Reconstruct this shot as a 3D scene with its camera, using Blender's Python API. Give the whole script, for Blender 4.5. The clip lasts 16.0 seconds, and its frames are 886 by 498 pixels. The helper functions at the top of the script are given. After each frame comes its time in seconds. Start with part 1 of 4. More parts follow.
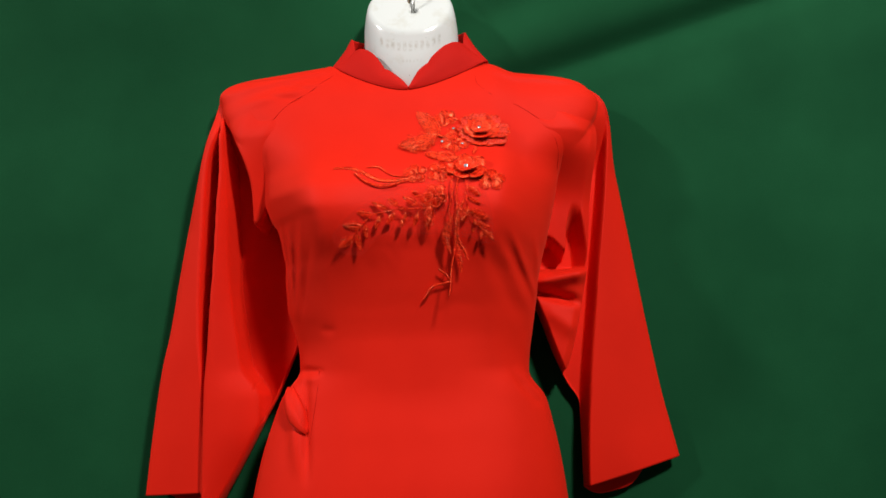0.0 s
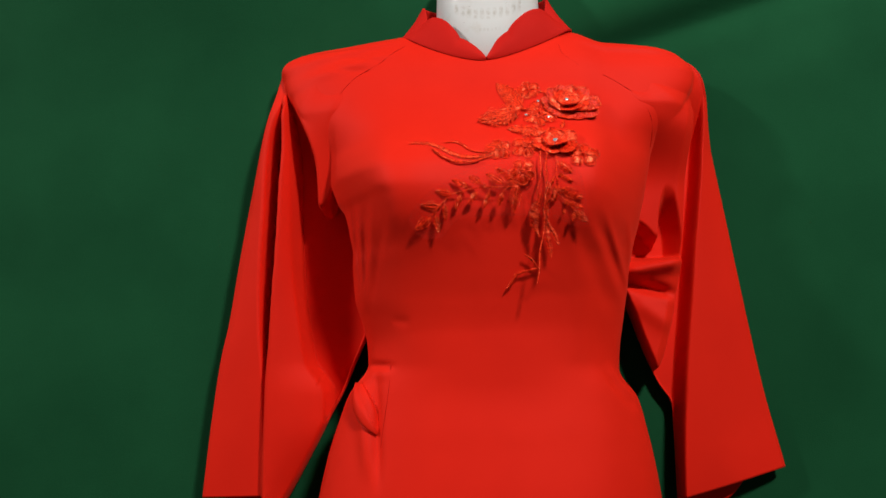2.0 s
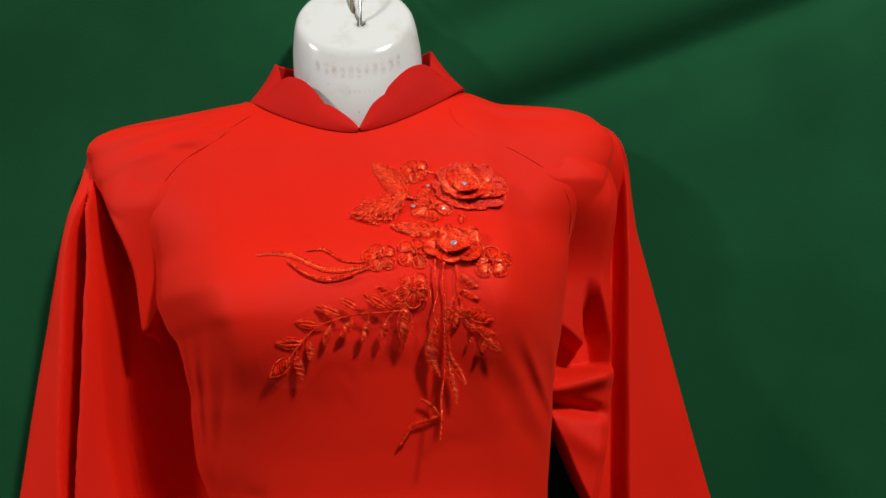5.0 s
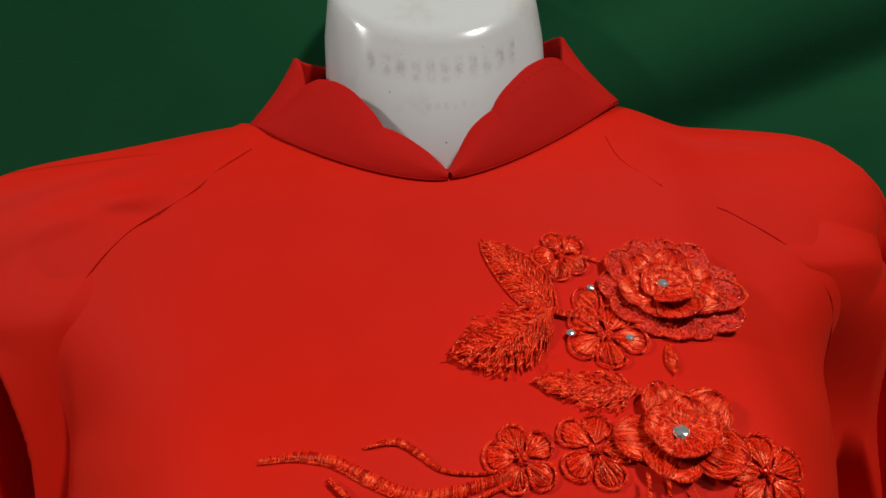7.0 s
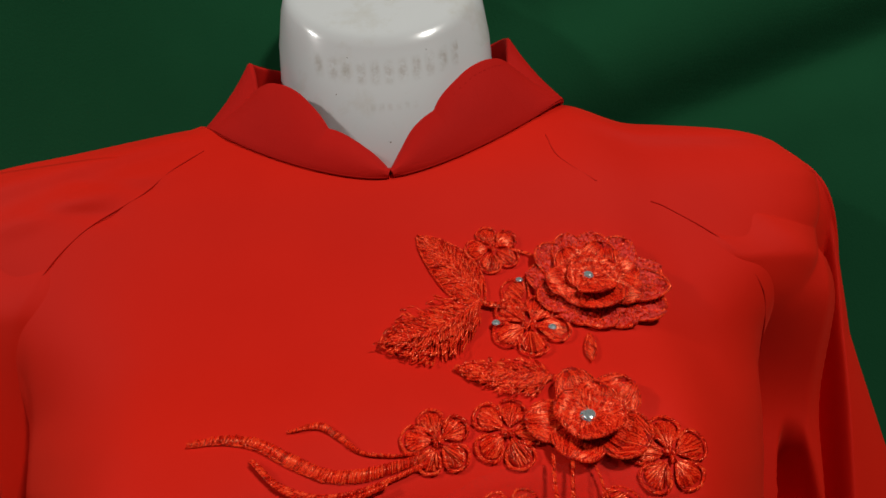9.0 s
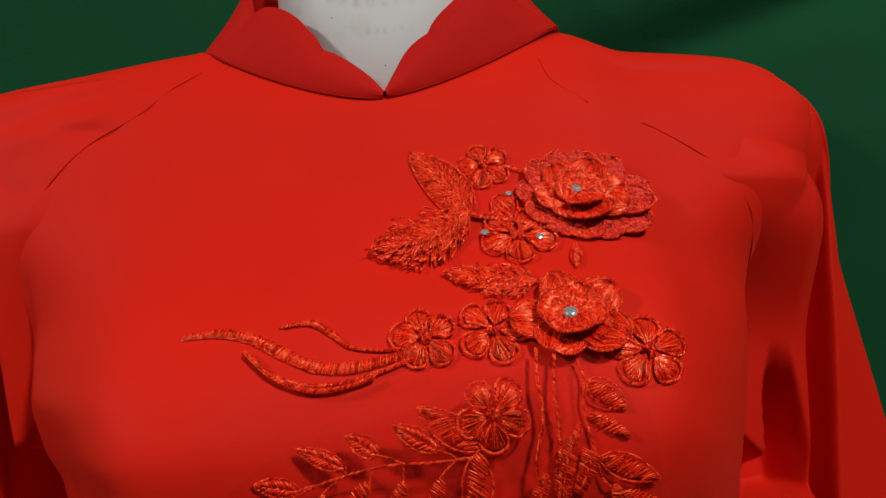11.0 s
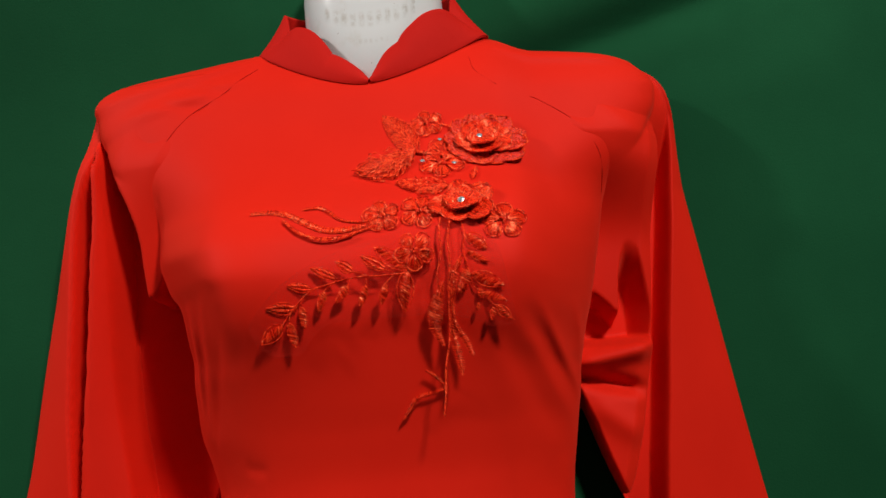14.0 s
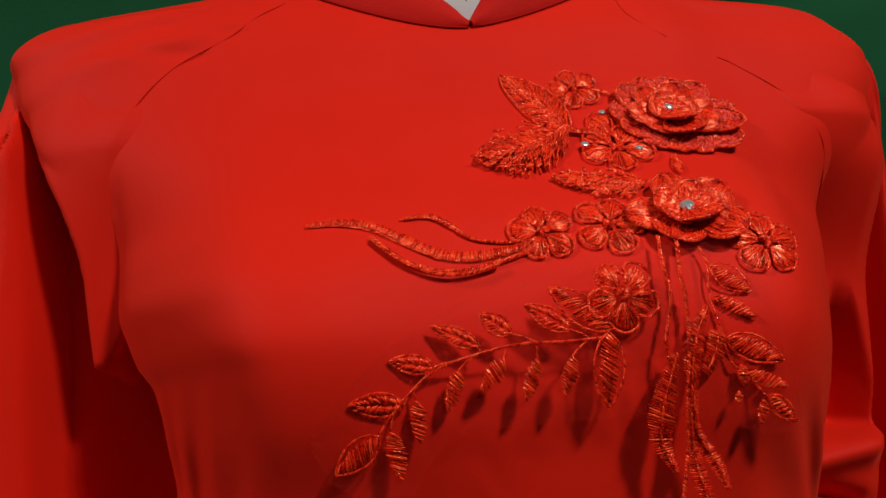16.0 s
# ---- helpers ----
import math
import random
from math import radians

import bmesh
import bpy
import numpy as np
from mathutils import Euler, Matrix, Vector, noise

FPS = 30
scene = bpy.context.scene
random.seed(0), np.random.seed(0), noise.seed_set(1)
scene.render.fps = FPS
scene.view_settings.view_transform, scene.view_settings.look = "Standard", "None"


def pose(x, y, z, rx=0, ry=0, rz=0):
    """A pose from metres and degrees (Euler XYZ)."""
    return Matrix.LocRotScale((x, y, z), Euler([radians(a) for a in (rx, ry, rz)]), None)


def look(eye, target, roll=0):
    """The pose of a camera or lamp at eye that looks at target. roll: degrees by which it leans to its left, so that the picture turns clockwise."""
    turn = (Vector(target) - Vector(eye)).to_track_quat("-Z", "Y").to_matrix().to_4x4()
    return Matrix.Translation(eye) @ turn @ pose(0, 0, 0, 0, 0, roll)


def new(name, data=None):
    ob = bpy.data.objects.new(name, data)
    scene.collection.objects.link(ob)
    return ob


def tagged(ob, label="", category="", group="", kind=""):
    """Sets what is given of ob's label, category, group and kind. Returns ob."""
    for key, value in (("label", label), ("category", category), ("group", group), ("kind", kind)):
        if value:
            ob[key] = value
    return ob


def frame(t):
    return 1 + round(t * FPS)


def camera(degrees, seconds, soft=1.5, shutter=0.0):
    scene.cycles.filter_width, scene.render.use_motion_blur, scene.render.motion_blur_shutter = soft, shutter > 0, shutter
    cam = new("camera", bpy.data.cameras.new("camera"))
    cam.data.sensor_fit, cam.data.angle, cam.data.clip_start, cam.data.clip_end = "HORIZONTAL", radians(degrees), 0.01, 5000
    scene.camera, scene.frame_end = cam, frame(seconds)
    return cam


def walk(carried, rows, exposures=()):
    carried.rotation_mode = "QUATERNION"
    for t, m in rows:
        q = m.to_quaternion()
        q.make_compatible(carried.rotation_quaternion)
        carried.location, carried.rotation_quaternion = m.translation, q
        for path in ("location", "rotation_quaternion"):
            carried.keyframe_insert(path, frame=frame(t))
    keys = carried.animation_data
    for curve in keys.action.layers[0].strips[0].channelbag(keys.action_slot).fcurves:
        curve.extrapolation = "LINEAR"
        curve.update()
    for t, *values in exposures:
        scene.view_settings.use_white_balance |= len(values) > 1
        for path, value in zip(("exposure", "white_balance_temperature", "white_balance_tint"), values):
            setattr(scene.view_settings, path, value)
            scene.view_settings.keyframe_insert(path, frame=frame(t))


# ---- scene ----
cam = camera(63.0, 16.0)
PATH = [
    (0, (0.0, 0.05, 1.247), (0.004, 2.035, 1.491), -1.7),
    (0.5, (0.028, -0.122, 1.151), (-0.068, 1.867, 1.335), -0.9),
    (1, (0.022, -0.144, 1.133), (-0.18, 1.839, 1.3), -0.3),
    (1.5, (-0.005, -0.048, 1.169), (-0.195, 1.935, 1.351), -0.3),
    (2, (-0.045, 0.118, 1.24), (-0.141, 2.1, 1.49), -1.0),
    (2.5, (-0.092, 0.207, 1.264), (-0.12, 2.189, 1.53), -1.9),
    (3, (-0.102, 0.254, 1.277), (-0.054, 2.234, 1.555), -2.8),
    (3.5, (-0.089, 0.262, 1.303), (0.026, 2.236, 1.606), -3.8),
    (4, (-0.064, 0.268, 1.326), (0.113, 2.239, 1.617), -4.7),
    (4.2, (-0.055, 0.266, 1.331), (0.137, 2.236, 1.624), -5.0),
    (6.3, (-0.015, 0.368, 1.374), (0.184, 2.334, 1.68), -5.1),
    (6.5, (-0.037, 0.423, 1.41), (0.15, 2.389, 1.727), -5.1),
    (7, (-0.064, 0.524, 1.442), (0.113, 2.49, 1.766), -4.9),
    (7.5, (-0.062, 0.535, 1.464), (0.08, 2.499, 1.811), -4.9),
    (8, (-0.055, 0.53, 1.47), (0.1, 2.494, 1.818), -5.2),
    (8.5, (-0.058, 0.522, 1.464), (0.091, 2.49, 1.784), -5.5),
    (8.7, (-0.038, 0.517, 1.449), (0.102, 2.484, 1.778), -5.5),
    (10.8, (-0.023, 0.49, 1.411), (0.092, 2.47, 1.669), -4.9),
    (11, (-0.028, 0.507, 1.409), (0.078, 2.488, 1.668), -4.9),
    (11.5, (-0.035, 0.526, 1.403), (0.067, 2.509, 1.648), -4.8),
    (12, (-0.009, 0.503, 1.383), (0.084, 2.487, 1.619), -4.8),
    (12.5, (-0.004, 0.434, 1.363), (0.065, 2.419, 1.597), -4.9),
    (13, (-0.004, 0.354, 1.337), (0.021, 2.342, 1.558), -4.7),
    (13.5, (0.014, 0.306, 1.334), (0.01, 2.293, 1.566), -4.8),
    (14, (0.017, 0.315, 1.332), (-0.001, 2.3, 1.579), -4.6),
    (14.5, (0.018, 0.353, 1.337), (0.015, 2.332, 1.625), -4.4),
    (15, (-0.01, 0.427, 1.348), (0.032, 2.401, 1.668), -4.5),
    (15.5, (-0.063, 0.484, 1.371), (0.063, 2.451, 1.706), -4.6),
    (16, (-0.083, 0.514, 1.366), (0.108, 2.477, 1.699), -4.8),
]
EXPOSURES = [(0, -0.25), (1.5, -0.17), (2, -0.37), (2.5, -0.47), (3.5, -0.48), (4.2, -0.5), (6.3, -0.6), (6.6, -0.72), (7, -1.08), (8.7, -1.2), (10.9, -0.97), (11.1, -0.97), (11.5, -1.06), (12.5, -0.75), (13.5, -0.55), (14.5, -0.57), (15.5, -0.85), (16, -0.92)]
walk(cam, [(t, look(eye, target, roll)) for t, eye, target, roll in PATH], EXPOSURES)

# ---- light ----
world = bpy.data.worlds.new("world")
world.use_nodes = True
world.node_tree.nodes["Background"].inputs[0].default_value = (0.9, 0.95, 1.0, 1)
world.node_tree.nodes["Background"].inputs[1].default_value = 0.01
scene.world = world
scene.view_settings.exposure = 0.0


def lamp(name, at, towards, watts, size, colour):
    data = bpy.data.lights.new(name, "AREA")
    data.shape, data.size, data.energy, data.color = "DISK", size, watts, colour
    ob = new(name, data)
    ob.matrix_world = look(at, towards)
    return ob


lamp("bulb_light_right", (0.78, -0.60, 2.60), (-0.03, 0.85, 1.3), 50, 0.22, (1.0, 0.97, 0.9))
lamp("bulb_light_left", (-1.9, -0.25, 2.6), (-0.03, 0.85, 1.3), 40, 0.20, (1.0, 0.97, 0.92))


# ---- materials ----
def material(name, colour, rough=0.6, metal=0.0, **more):
    m = bpy.data.materials.new(name)
    m.use_nodes = True
    p = m.node_tree.nodes["Principled BSDF"]
    p.inputs["Base Color"].default_value = (*colour, 1)
    p.inputs["Roughness"].default_value = rough
    p.inputs["Metallic"].default_value = metal
    for key, value in more.items():
        p.inputs[key.replace("_", " ")].default_value = value
    return m


def node(m, kind, **values):
    n = m.node_tree.nodes.new(kind)
    for key, value in values.items():
        n.inputs[key.replace("_", " ")].default_value = value
    return n


def link(m, a, b):
    m.node_tree.links.new(a, b)


def principled(m):
    return m.node_tree.nodes["Principled BSDF"]


def mottle(m, colour_a, colour_b, scale, detail=4.0, low=0.35, high=0.65):
    """Base colour that drifts between two close tones."""
    tex = node(m, "ShaderNodeTexNoise", Scale=scale, Detail=detail)
    co = node(m, "ShaderNodeTexCoord")
    link(m, co.outputs["Object"], tex.inputs["Vector"])
    ramp_node = node(m, "ShaderNodeValToRGB")
    e = ramp_node.color_ramp.elements
    e[0].position, e[1].position = low, high
    e[0].color, e[1].color = (*colour_a, 1), (*colour_b, 1)
    link(m, tex.outputs["Fac"], ramp_node.inputs["Fac"])
    link(m, ramp_node.outputs["Color"], principled(m).inputs["Base Color"])
    return ramp_node


def weave(m, scale, strength, distance):
    """Fine cloth grain, stretched a little along the threads."""
    co = node(m, "ShaderNodeTexCoord")
    tex = node(m, "ShaderNodeTexNoise", Scale=scale, Detail=3.0, Roughness=0.7)
    link(m, co.outputs["Object"], tex.inputs["Vector"])
    bump = node(m, "ShaderNodeBump", Strength=strength, Distance=distance)
    link(m, tex.outputs["Fac"], bump.inputs["Height"])
    link(m, bump.outputs["Normal"], principled(m).inputs["Normal"])
    return bump


RED = material("red_crepe", (0.74, 0.014, 0.004), 0.65, Specular_IOR_Level=0.12)
mottle(RED, (0.69, 0.0122, 0.0036), (0.75, 0.0148, 0.0044), 9.0)
weave(RED, 1500.0, 0.25, 0.0003)
principled(RED).inputs["Sheen Weight"].default_value = 0.22
principled(RED).inputs["Sheen Roughness"].default_value = 0.45
principled(RED).inputs["Sheen Tint"].default_value = (1.0, 0.11, 0.06, 1)
COLLAR = material("red_stiff_cloth", (0.5, 0.008, 0.004), 0.75, Specular_IOR_Level=0.12)
mottle(COLLAR, (0.50, 0.0080, 0.0045), (0.56, 0.0095, 0.0052), 14.0)
weave(COLLAR, 900.0, 0.4, 0.0004)
SEAM = material("dark_red_thread", (0.40, 0.006, 0.003), 0.85, Specular_IOR_Level=0.1)
GREEN = material("green_curtain_cloth", (0.02, 0.13, 0.06), 0.9, Specular_IOR_Level=0.1)
mottle(GREEN, (0.0052, 0.0555, 0.0205), (0.0074, 0.0690, 0.0260), 7.0)
weave(GREEN, 600.0, 0.35, 0.0006)
PLASTIC = material("glossy_white_plastic", (0.66, 0.69, 0.72), 0.2)


def math_node(m, kind, a, b=None, clamp=False):
    n = m.node_tree.nodes.new("ShaderNodeMath")
    n.operation, n.use_clamp = kind, clamp
    for slot, v in ((0, a), (1, b)):
        if v is None:
            continue
        if hasattr(v, "is_output"):
            link(m, v, n.inputs[slot])
        else:
            n.inputs[slot].default_value = v
    return n.outputs[0]


def scuffed_plastic(m):
    """Yellowed smears, dark specks and a rubbed, moulded strip of worn letters round the front of the neck."""
    co = node(m, "ShaderNodeTexCoord")
    axes = node(m, "ShaderNodeSeparateXYZ")
    link(m, co.outputs["Object"], axes.inputs[0])
    x = math_node(m, "SUBTRACT", axes.outputs["X"], -0.030)
    z = axes.outputs["Z"]

    def strip(mid, rise, half_high, left, right, pitch, strength):
        line = math_node(m, "ADD", math_node(m, "MULTIPLY", math_node(m, "MULTIPLY", x, x), rise), mid)
        off = math_node(m, "ABSOLUTE", math_node(m, "SUBTRACT", z, line))
        inside = math_node(m, "MULTIPLY", math_node(m, "SUBTRACT", 1.0, math_node(m, "DIVIDE", off, half_high), True), 1.6, True)
        inside = math_node(m, "MULTIPLY", inside, math_node(m, "MULTIPLY", math_node(m, "GREATER_THAN", x, left), math_node(m, "LESS_THAN", x, right)))
        inside = math_node(m, "MULTIPLY", inside, math_node(m, "LESS_THAN", axes.outputs["Y"], 0.85))
        bars = math_node(m, "SINE", math_node(m, "MULTIPLY", x, 6.283 / pitch))
        bars = math_node(m, "ADD", math_node(m, "MULTIPLY", bars, 0.55), 0.60, True)
        worn = node(m, "ShaderNodeTexNoise", Scale=190.0, Detail=6.0, Roughness=0.75)
        link(m, co.outputs["Object"], worn.inputs["Vector"])
        patchy = math_node(m, "MULTIPLY", math_node(m, "SUBTRACT", worn.outputs["Fac"], 0.38), 4.0, True)
        return math_node(m, "MULTIPLY", math_node(m, "MULTIPLY", inside, bars), math_node(m, "MULTIPLY", patchy, strength))

    marks = math_node(m, "ADD", strip(1.5745, 9.0, 0.0068, -0.034, 0.036, 0.0066, 0.50), strip(1.5580, 6.0, 0.0024, -0.010, 0.015, 0.0040, 0.22))
    smear = node(m, "ShaderNodeTexNoise", Scale=38.0, Detail=6.0, Roughness=0.65)
    link(m, co.outputs["Object"], smear.inputs["Vector"])
    stain = math_node(m, "MULTIPLY", math_node(m, "SUBTRACT", smear.outputs["Fac"], 0.52), 2.2, True)
    speck = node(m, "ShaderNodeTexVoronoi", Scale=85.0)
    link(m, co.outputs["Object"], speck.inputs["Vector"])
    dots = math_node(m, "LESS_THAN", speck.outputs["Distance"], 0.032)

    def layer(colour_in, factor, tint):
        mix = m.node_tree.nodes.new("ShaderNodeMix")
        mix.data_type = "RGBA"
        link(m, factor, mix.inputs["Factor"])
        if hasattr(colour_in, "is_output"):
            link(m, colour_in, mix.inputs[6])
        else:
            mix.inputs[6].default_value = (*colour_in, 1)
        mix.inputs[7].default_value = (*tint, 1)
        return mix.outputs[2]

    colour = layer((0.70, 0.72, 0.73), stain, (0.50, 0.46, 0.37))
    colour = layer(colour, marks, (0.33, 0.27, 0.21))
    colour = layer(colour, dots, (0.10, 0.07, 0.05))
    link(m, colour, principled(m).inputs["Base Color"])
    rough = math_node(m, "ADD", math_node(m, "MULTIPLY", smear.outputs["Fac"], 0.25), 0.08)
    link(m, rough, principled(m).inputs["Roughness"])


scuffed_plastic(PLASTIC)
PLASTER = material("pale_plaster", (0.22, 0.21, 0.19), 0.9)
FLOOR = material("grey_floor_tile", (0.12, 0.11, 0.1), 0.5)
STEEL = material("galvanised_wire", (0.45, 0.45, 0.44), 0.35, 1.0)
CORD = material("brown_cord", (0.22, 0.16, 0.10), 0.8)


# ---- building blocks ----
def smooth_table(rows):
    """A smooth curve through (z, value) rows, as a function."""
    zs = np.array([r[0] for r in rows], float)
    vs = np.array([r[1] for r in rows], float)
    h = np.diff(zs)
    d = np.diff(vs) / h
    m = np.zeros(len(zs))
    m[0], m[-1] = d[0], d[-1]
    for i in range(1, len(zs) - 1):
        if d[i - 1] * d[i] > 0:
            w1, w2 = 2 * h[i] + h[i - 1], h[i] + 2 * h[i - 1]
            m[i] = (w1 + w2) / (w1 / d[i - 1] + w2 / d[i])

    def value(z):
        z = np.clip(z, zs[0], zs[-1])
        i = np.clip(np.searchsorted(zs, z) - 1, 0, len(zs) - 2)
        t = (z - zs[i]) / h[i]
        a, b = t * t * (3 - 2 * t), t * t * t - t * t
        return vs[i] * (1 - a) + vs[i + 1] * a + h[i] * ((b - t * t + t) * m[i] + b * m[i + 1])

    return value


def mesh_object(name, verts, faces, mat, parent=None, label="", smooth=True):
    me = bpy.data.meshes.new(name)
    me.from_pydata([tuple(map(float, v)) for v in verts], [], faces)
    me.materials.append(mat)
    if smooth:
        me.polygons.foreach_set("use_smooth", [True] * len(me.polygons))
    me.update()
    ob = new(name, me)
    ob.parent = parent
    if label:
        ob["label"] = label
    return ob


def loft(rings, close=True):
    """Vertices and faces of a skin over rings of equal length."""
    n = len(rings[0])
    verts = [v for ring in rings for v in ring]
    faces = []
    for r in range(len(rings) - 1):
        for k in range(n if close else n - 1):
            a, b = r * n + k, r * n + (k + 1) % n
            faces.append((a, b, b + n, a + n))
    return verts, faces


def tube(points, radius, sides=8):
    """A round cord along points; radius may be one value or one per point."""
    pts = [Vector(p) for p in points]
    rad = radius if hasattr(radius, "__len__") else [radius] * len(pts)
    rings, side = [], None
    for i, p in enumerate(pts):
        way = (pts[min(i + 1, len(pts) - 1)] - pts[max(i - 1, 0)]).normalized()
        if side is None:
            side = way.orthogonal().normalized()
        side = (side - way * side.dot(way)).normalized()
        up = way.cross(side)
        rings.append([p + rad[i] * (math.cos(a) * side + math.sin(a) * up) for a in (2 * math.pi * k / sides for k in range(sides))])
    verts, faces = loft(rings)
    faces.append(tuple(range(sides))[::-1])
    faces.append(tuple(range(len(verts) - sides, len(verts))))
    return verts, faces


def step(x, at, width):
    t = max(0.0, min(1.0, 0.5 + (x - at) / width))
    return t * t * (3 - 2 * t)


def bell(x):
    return np.exp(-x * x)


# ---- the room ----
WALL_Y = 1.0
X0, X1, Y0, TOP = -2.6, 2.4, -2.6, 2.9


def box(name, lo, hi, mat, label, kind="structure", category=""):
    (a, b, c), (d, e, f) = lo, hi
    verts = [(x, y, z) for z in (c, f) for y in (b, e) for x in (a, d)]
    faces = [(0, 2, 3, 1), (4, 5, 7, 6), (0, 1, 5, 4), (2, 6, 7, 3), (0, 4, 6, 2), (1, 3, 7, 5)]
    return tagged(mesh_object(name, verts, faces, mat, smooth=False), label, category, kind=kind)


box("floor", (X0 - 0.1, Y0 - 0.1, -0.1), (X1 + 0.1, WALL_Y + 0.1, 0), FLOOR, "plain grey tiled floor of the room", category="floor")
box("ceiling", (X0 - 0.1, Y0 - 0.1, TOP), (X1 + 0.1, WALL_Y + 0.1, TOP + 0.1), PLASTER, "plain pale plaster ceiling of the room", category="ceiling")
box("wall_north", (X0 - 0.1, WALL_Y, 0), (X1 + 0.1, WALL_Y + 0.1, TOP), PLASTER, "plain pale wall behind the green curtain", category="wall")
box("wall_south", (X0 - 0.1, Y0 - 0.1, 0), (X1 + 0.1, Y0, TOP), PLASTER, "plain pale plaster wall of the room", category="wall")
box("wall_west", (X0 - 0.1, Y0, 0), (X0, WALL_Y, TOP), PLASTER, "plain pale plaster wall of the room", category="wall")
box("wall_east", (X1, Y0, 0), (X1 + 0.1, WALL_Y, TOP), PLASTER, "plain pale plaster wall of the room", category="wall")


# ---- the green curtain ----
def curtain_y(x, z):
    """Depth of the cloth: slack waves, a bunched upright fold and a drag fold running up from behind the shoulder."""
    y = 0.906 + 0.002 * math.sin(2.1 * x + 0.6) + 0.0012 * math.sin(5.3 * x + 1.1 * z)
    s = x - (-0.719 + 0.132 * (1.36 - z))
    depth = min(1.0, max(0.04, (1.58 - z) / 0.32))
    y += 0.045 * depth * math.exp(-((s + 0.010) / 0.010) ** 4)
    y -= 0.008 * bell((s - 0.016) / 0.016)
    y -= 0.014 * bell((s + 0.085) / 0.06)
    # a wide pleat that turns away and then falls back slowly
    rise = max(0.0, min(1.0, (s - 0.005) / 0.085))
    y -= 0.020 * min(rise, max(0.0, min(1.0, (0.42 - s) / 0.33)))
    y += 0.02 * bell((s + 0.22) / 0.05)
    # forward lean added above the shoulder: turned from the lamps to shade the cloth
    dark_lean = max(0.0, min(1.0, (-0.10 - x) / 0.14)) * max(0.0, min(1.0, (x + 0.72) / 0.2))
    y -= 0.28 * dark_lean * dark_lean * (3 - 2 * dark_lean) * min(0.30, 0.5 * (z - 1.54 + math.hypot(z - 1.54, 0.10)))
    # drag fold
    q = z - (1.5636 + 0.319 * (x - 0.10))
    along = 1 / (1 + math.exp(-(x - 0.02) / 0.05))
    y += along * (0.016 * bell((q + 0.006) / 0.020) - 0.013 * bell((q - 0.05) / 0.05) - 0.006 * bell((q + 0.09) / 0.05))
    q2 = z - (1.72 + 0.45 * (x - 0.25))
    y += along * (0.012 * bell(q2 / 0.03) - 0.012 * bell((q2 - 0.06) / 0.05))
    return y


def make_curtain():
    xs = np.concatenate([np.linspace(-2.3, -1.15, 40), np.linspace(-1.14, -0.5, 130), np.linspace(-0.49, 0.0, 40), np.linspace(0.01, 1.2, 110), np.linspace(1.22, 2.2, 40)])
    zs = np.concatenate([np.linspace(0.05, 0.7, 20), np.linspace(0.72, 2.1, 150), np.linspace(2.12, 2.85, 25)])
    verts = [(x, curtain_y(x, z), z) for z in zs for x in xs]
    n = len(xs)
    faces = [(r * n + k, r * n + k + 1, r * n + n + k + 1, r * n + n + k) for r in range(len(zs) - 1) for k in range(n - 1)]
    ob = mesh_object("curtain", verts, faces, GREEN)
    solid = ob.modifiers.new("thickness", "SOLIDIFY")
    solid.thickness, solid.offset = 0.0015, 1.0
    return tagged(ob, "dark green cloth curtain hanging with a bunched fold behind the dress", "curtain")


make_curtain()

# ---- the body's shape ----
CX = -0.034
half_width = smooth_table([(0.25, 0.222), (0.6, 0.204), (0.88, 0.184), (0.94, 0.179), (1.015, 0.1745), (1.075, 0.168), (1.13, 0.159), (1.165, 0.150), (1.19, 0.142), (1.218, 0.1240), (1.24, 0.1258), (1.26, 0.1300),
                           (1.28, 0.1348), (1.30, 0.1375), (1.315, 0.1388), (1.33, 0.1403), (1.345, 0.1435), (1.36, 0.1472), (1.37, 0.1498), (1.38, 0.1543), (1.39, 0.1575), (1.40, 0.1605), (1.415, 0.1625), (1.43, 0.1645), (1.447, 0.1715), (1.465, 0.1845), (1.48, 0.1965), (1.51, 0.2150), (1.53, 0.2180),
                           (1.543, 0.2110), (1.5495, 0.200), (1.5533, 0.1862), (1.5576, 0.1588), (1.5611, 0.1314), (1.5651, 0.104), (1.576, 0.085)])
mid_shift = smooth_table([(0.25, -0.016), (0.88, -0.013), (0.94, -0.009), (1.016, -0.0075), (1.13, -0.003), (1.22, 0.002), (1.24, 0.0022), (1.26, 0.0015), (1.28, 0.0002), (1.30, 0.0010), (1.315, 0.0013), (1.33, 0.0031), (1.345, 0.0035), (1.36, 0.0044), (1.37, 0.0042), (1.38, 0.0022), (1.39, 0.0015), (1.40, 0.0010), (1.415, 0.0025), (1.43, 0.0037), (1.45, 0.003), (1.52, 0.003), (1.5416, -0.004), (1.56, -0.002), (1.576, 0.0)])
front_mid = smooth_table([(0.25, 0.75), (0.9, 0.757), (1.0, 0.757), (1.08, 0.762), (1.15, 0.774), (1.2, 0.781), (1.245, 0.780), (1.275, 0.7750), (1.30, 0.7680), (1.33, 0.7590), (1.355, 0.7520),
                          (1.375, 0.7500), (1.395, 0.7530), (1.415, 0.7620), (1.447, 0.7865), (1.49, 0.8115), (1.521, 0.8235), (1.545, 0.838), (1.562, 0.852), (1.578, 0.868)])
side_mid = smooth_table([(0.25, 0.850), (1.2, 0.850), (1.35, 0.852), (1.45, 0.854), (1.48, 0.858), (1.51, 0.865), (1.55, 0.872), (1.576, 0.882)])
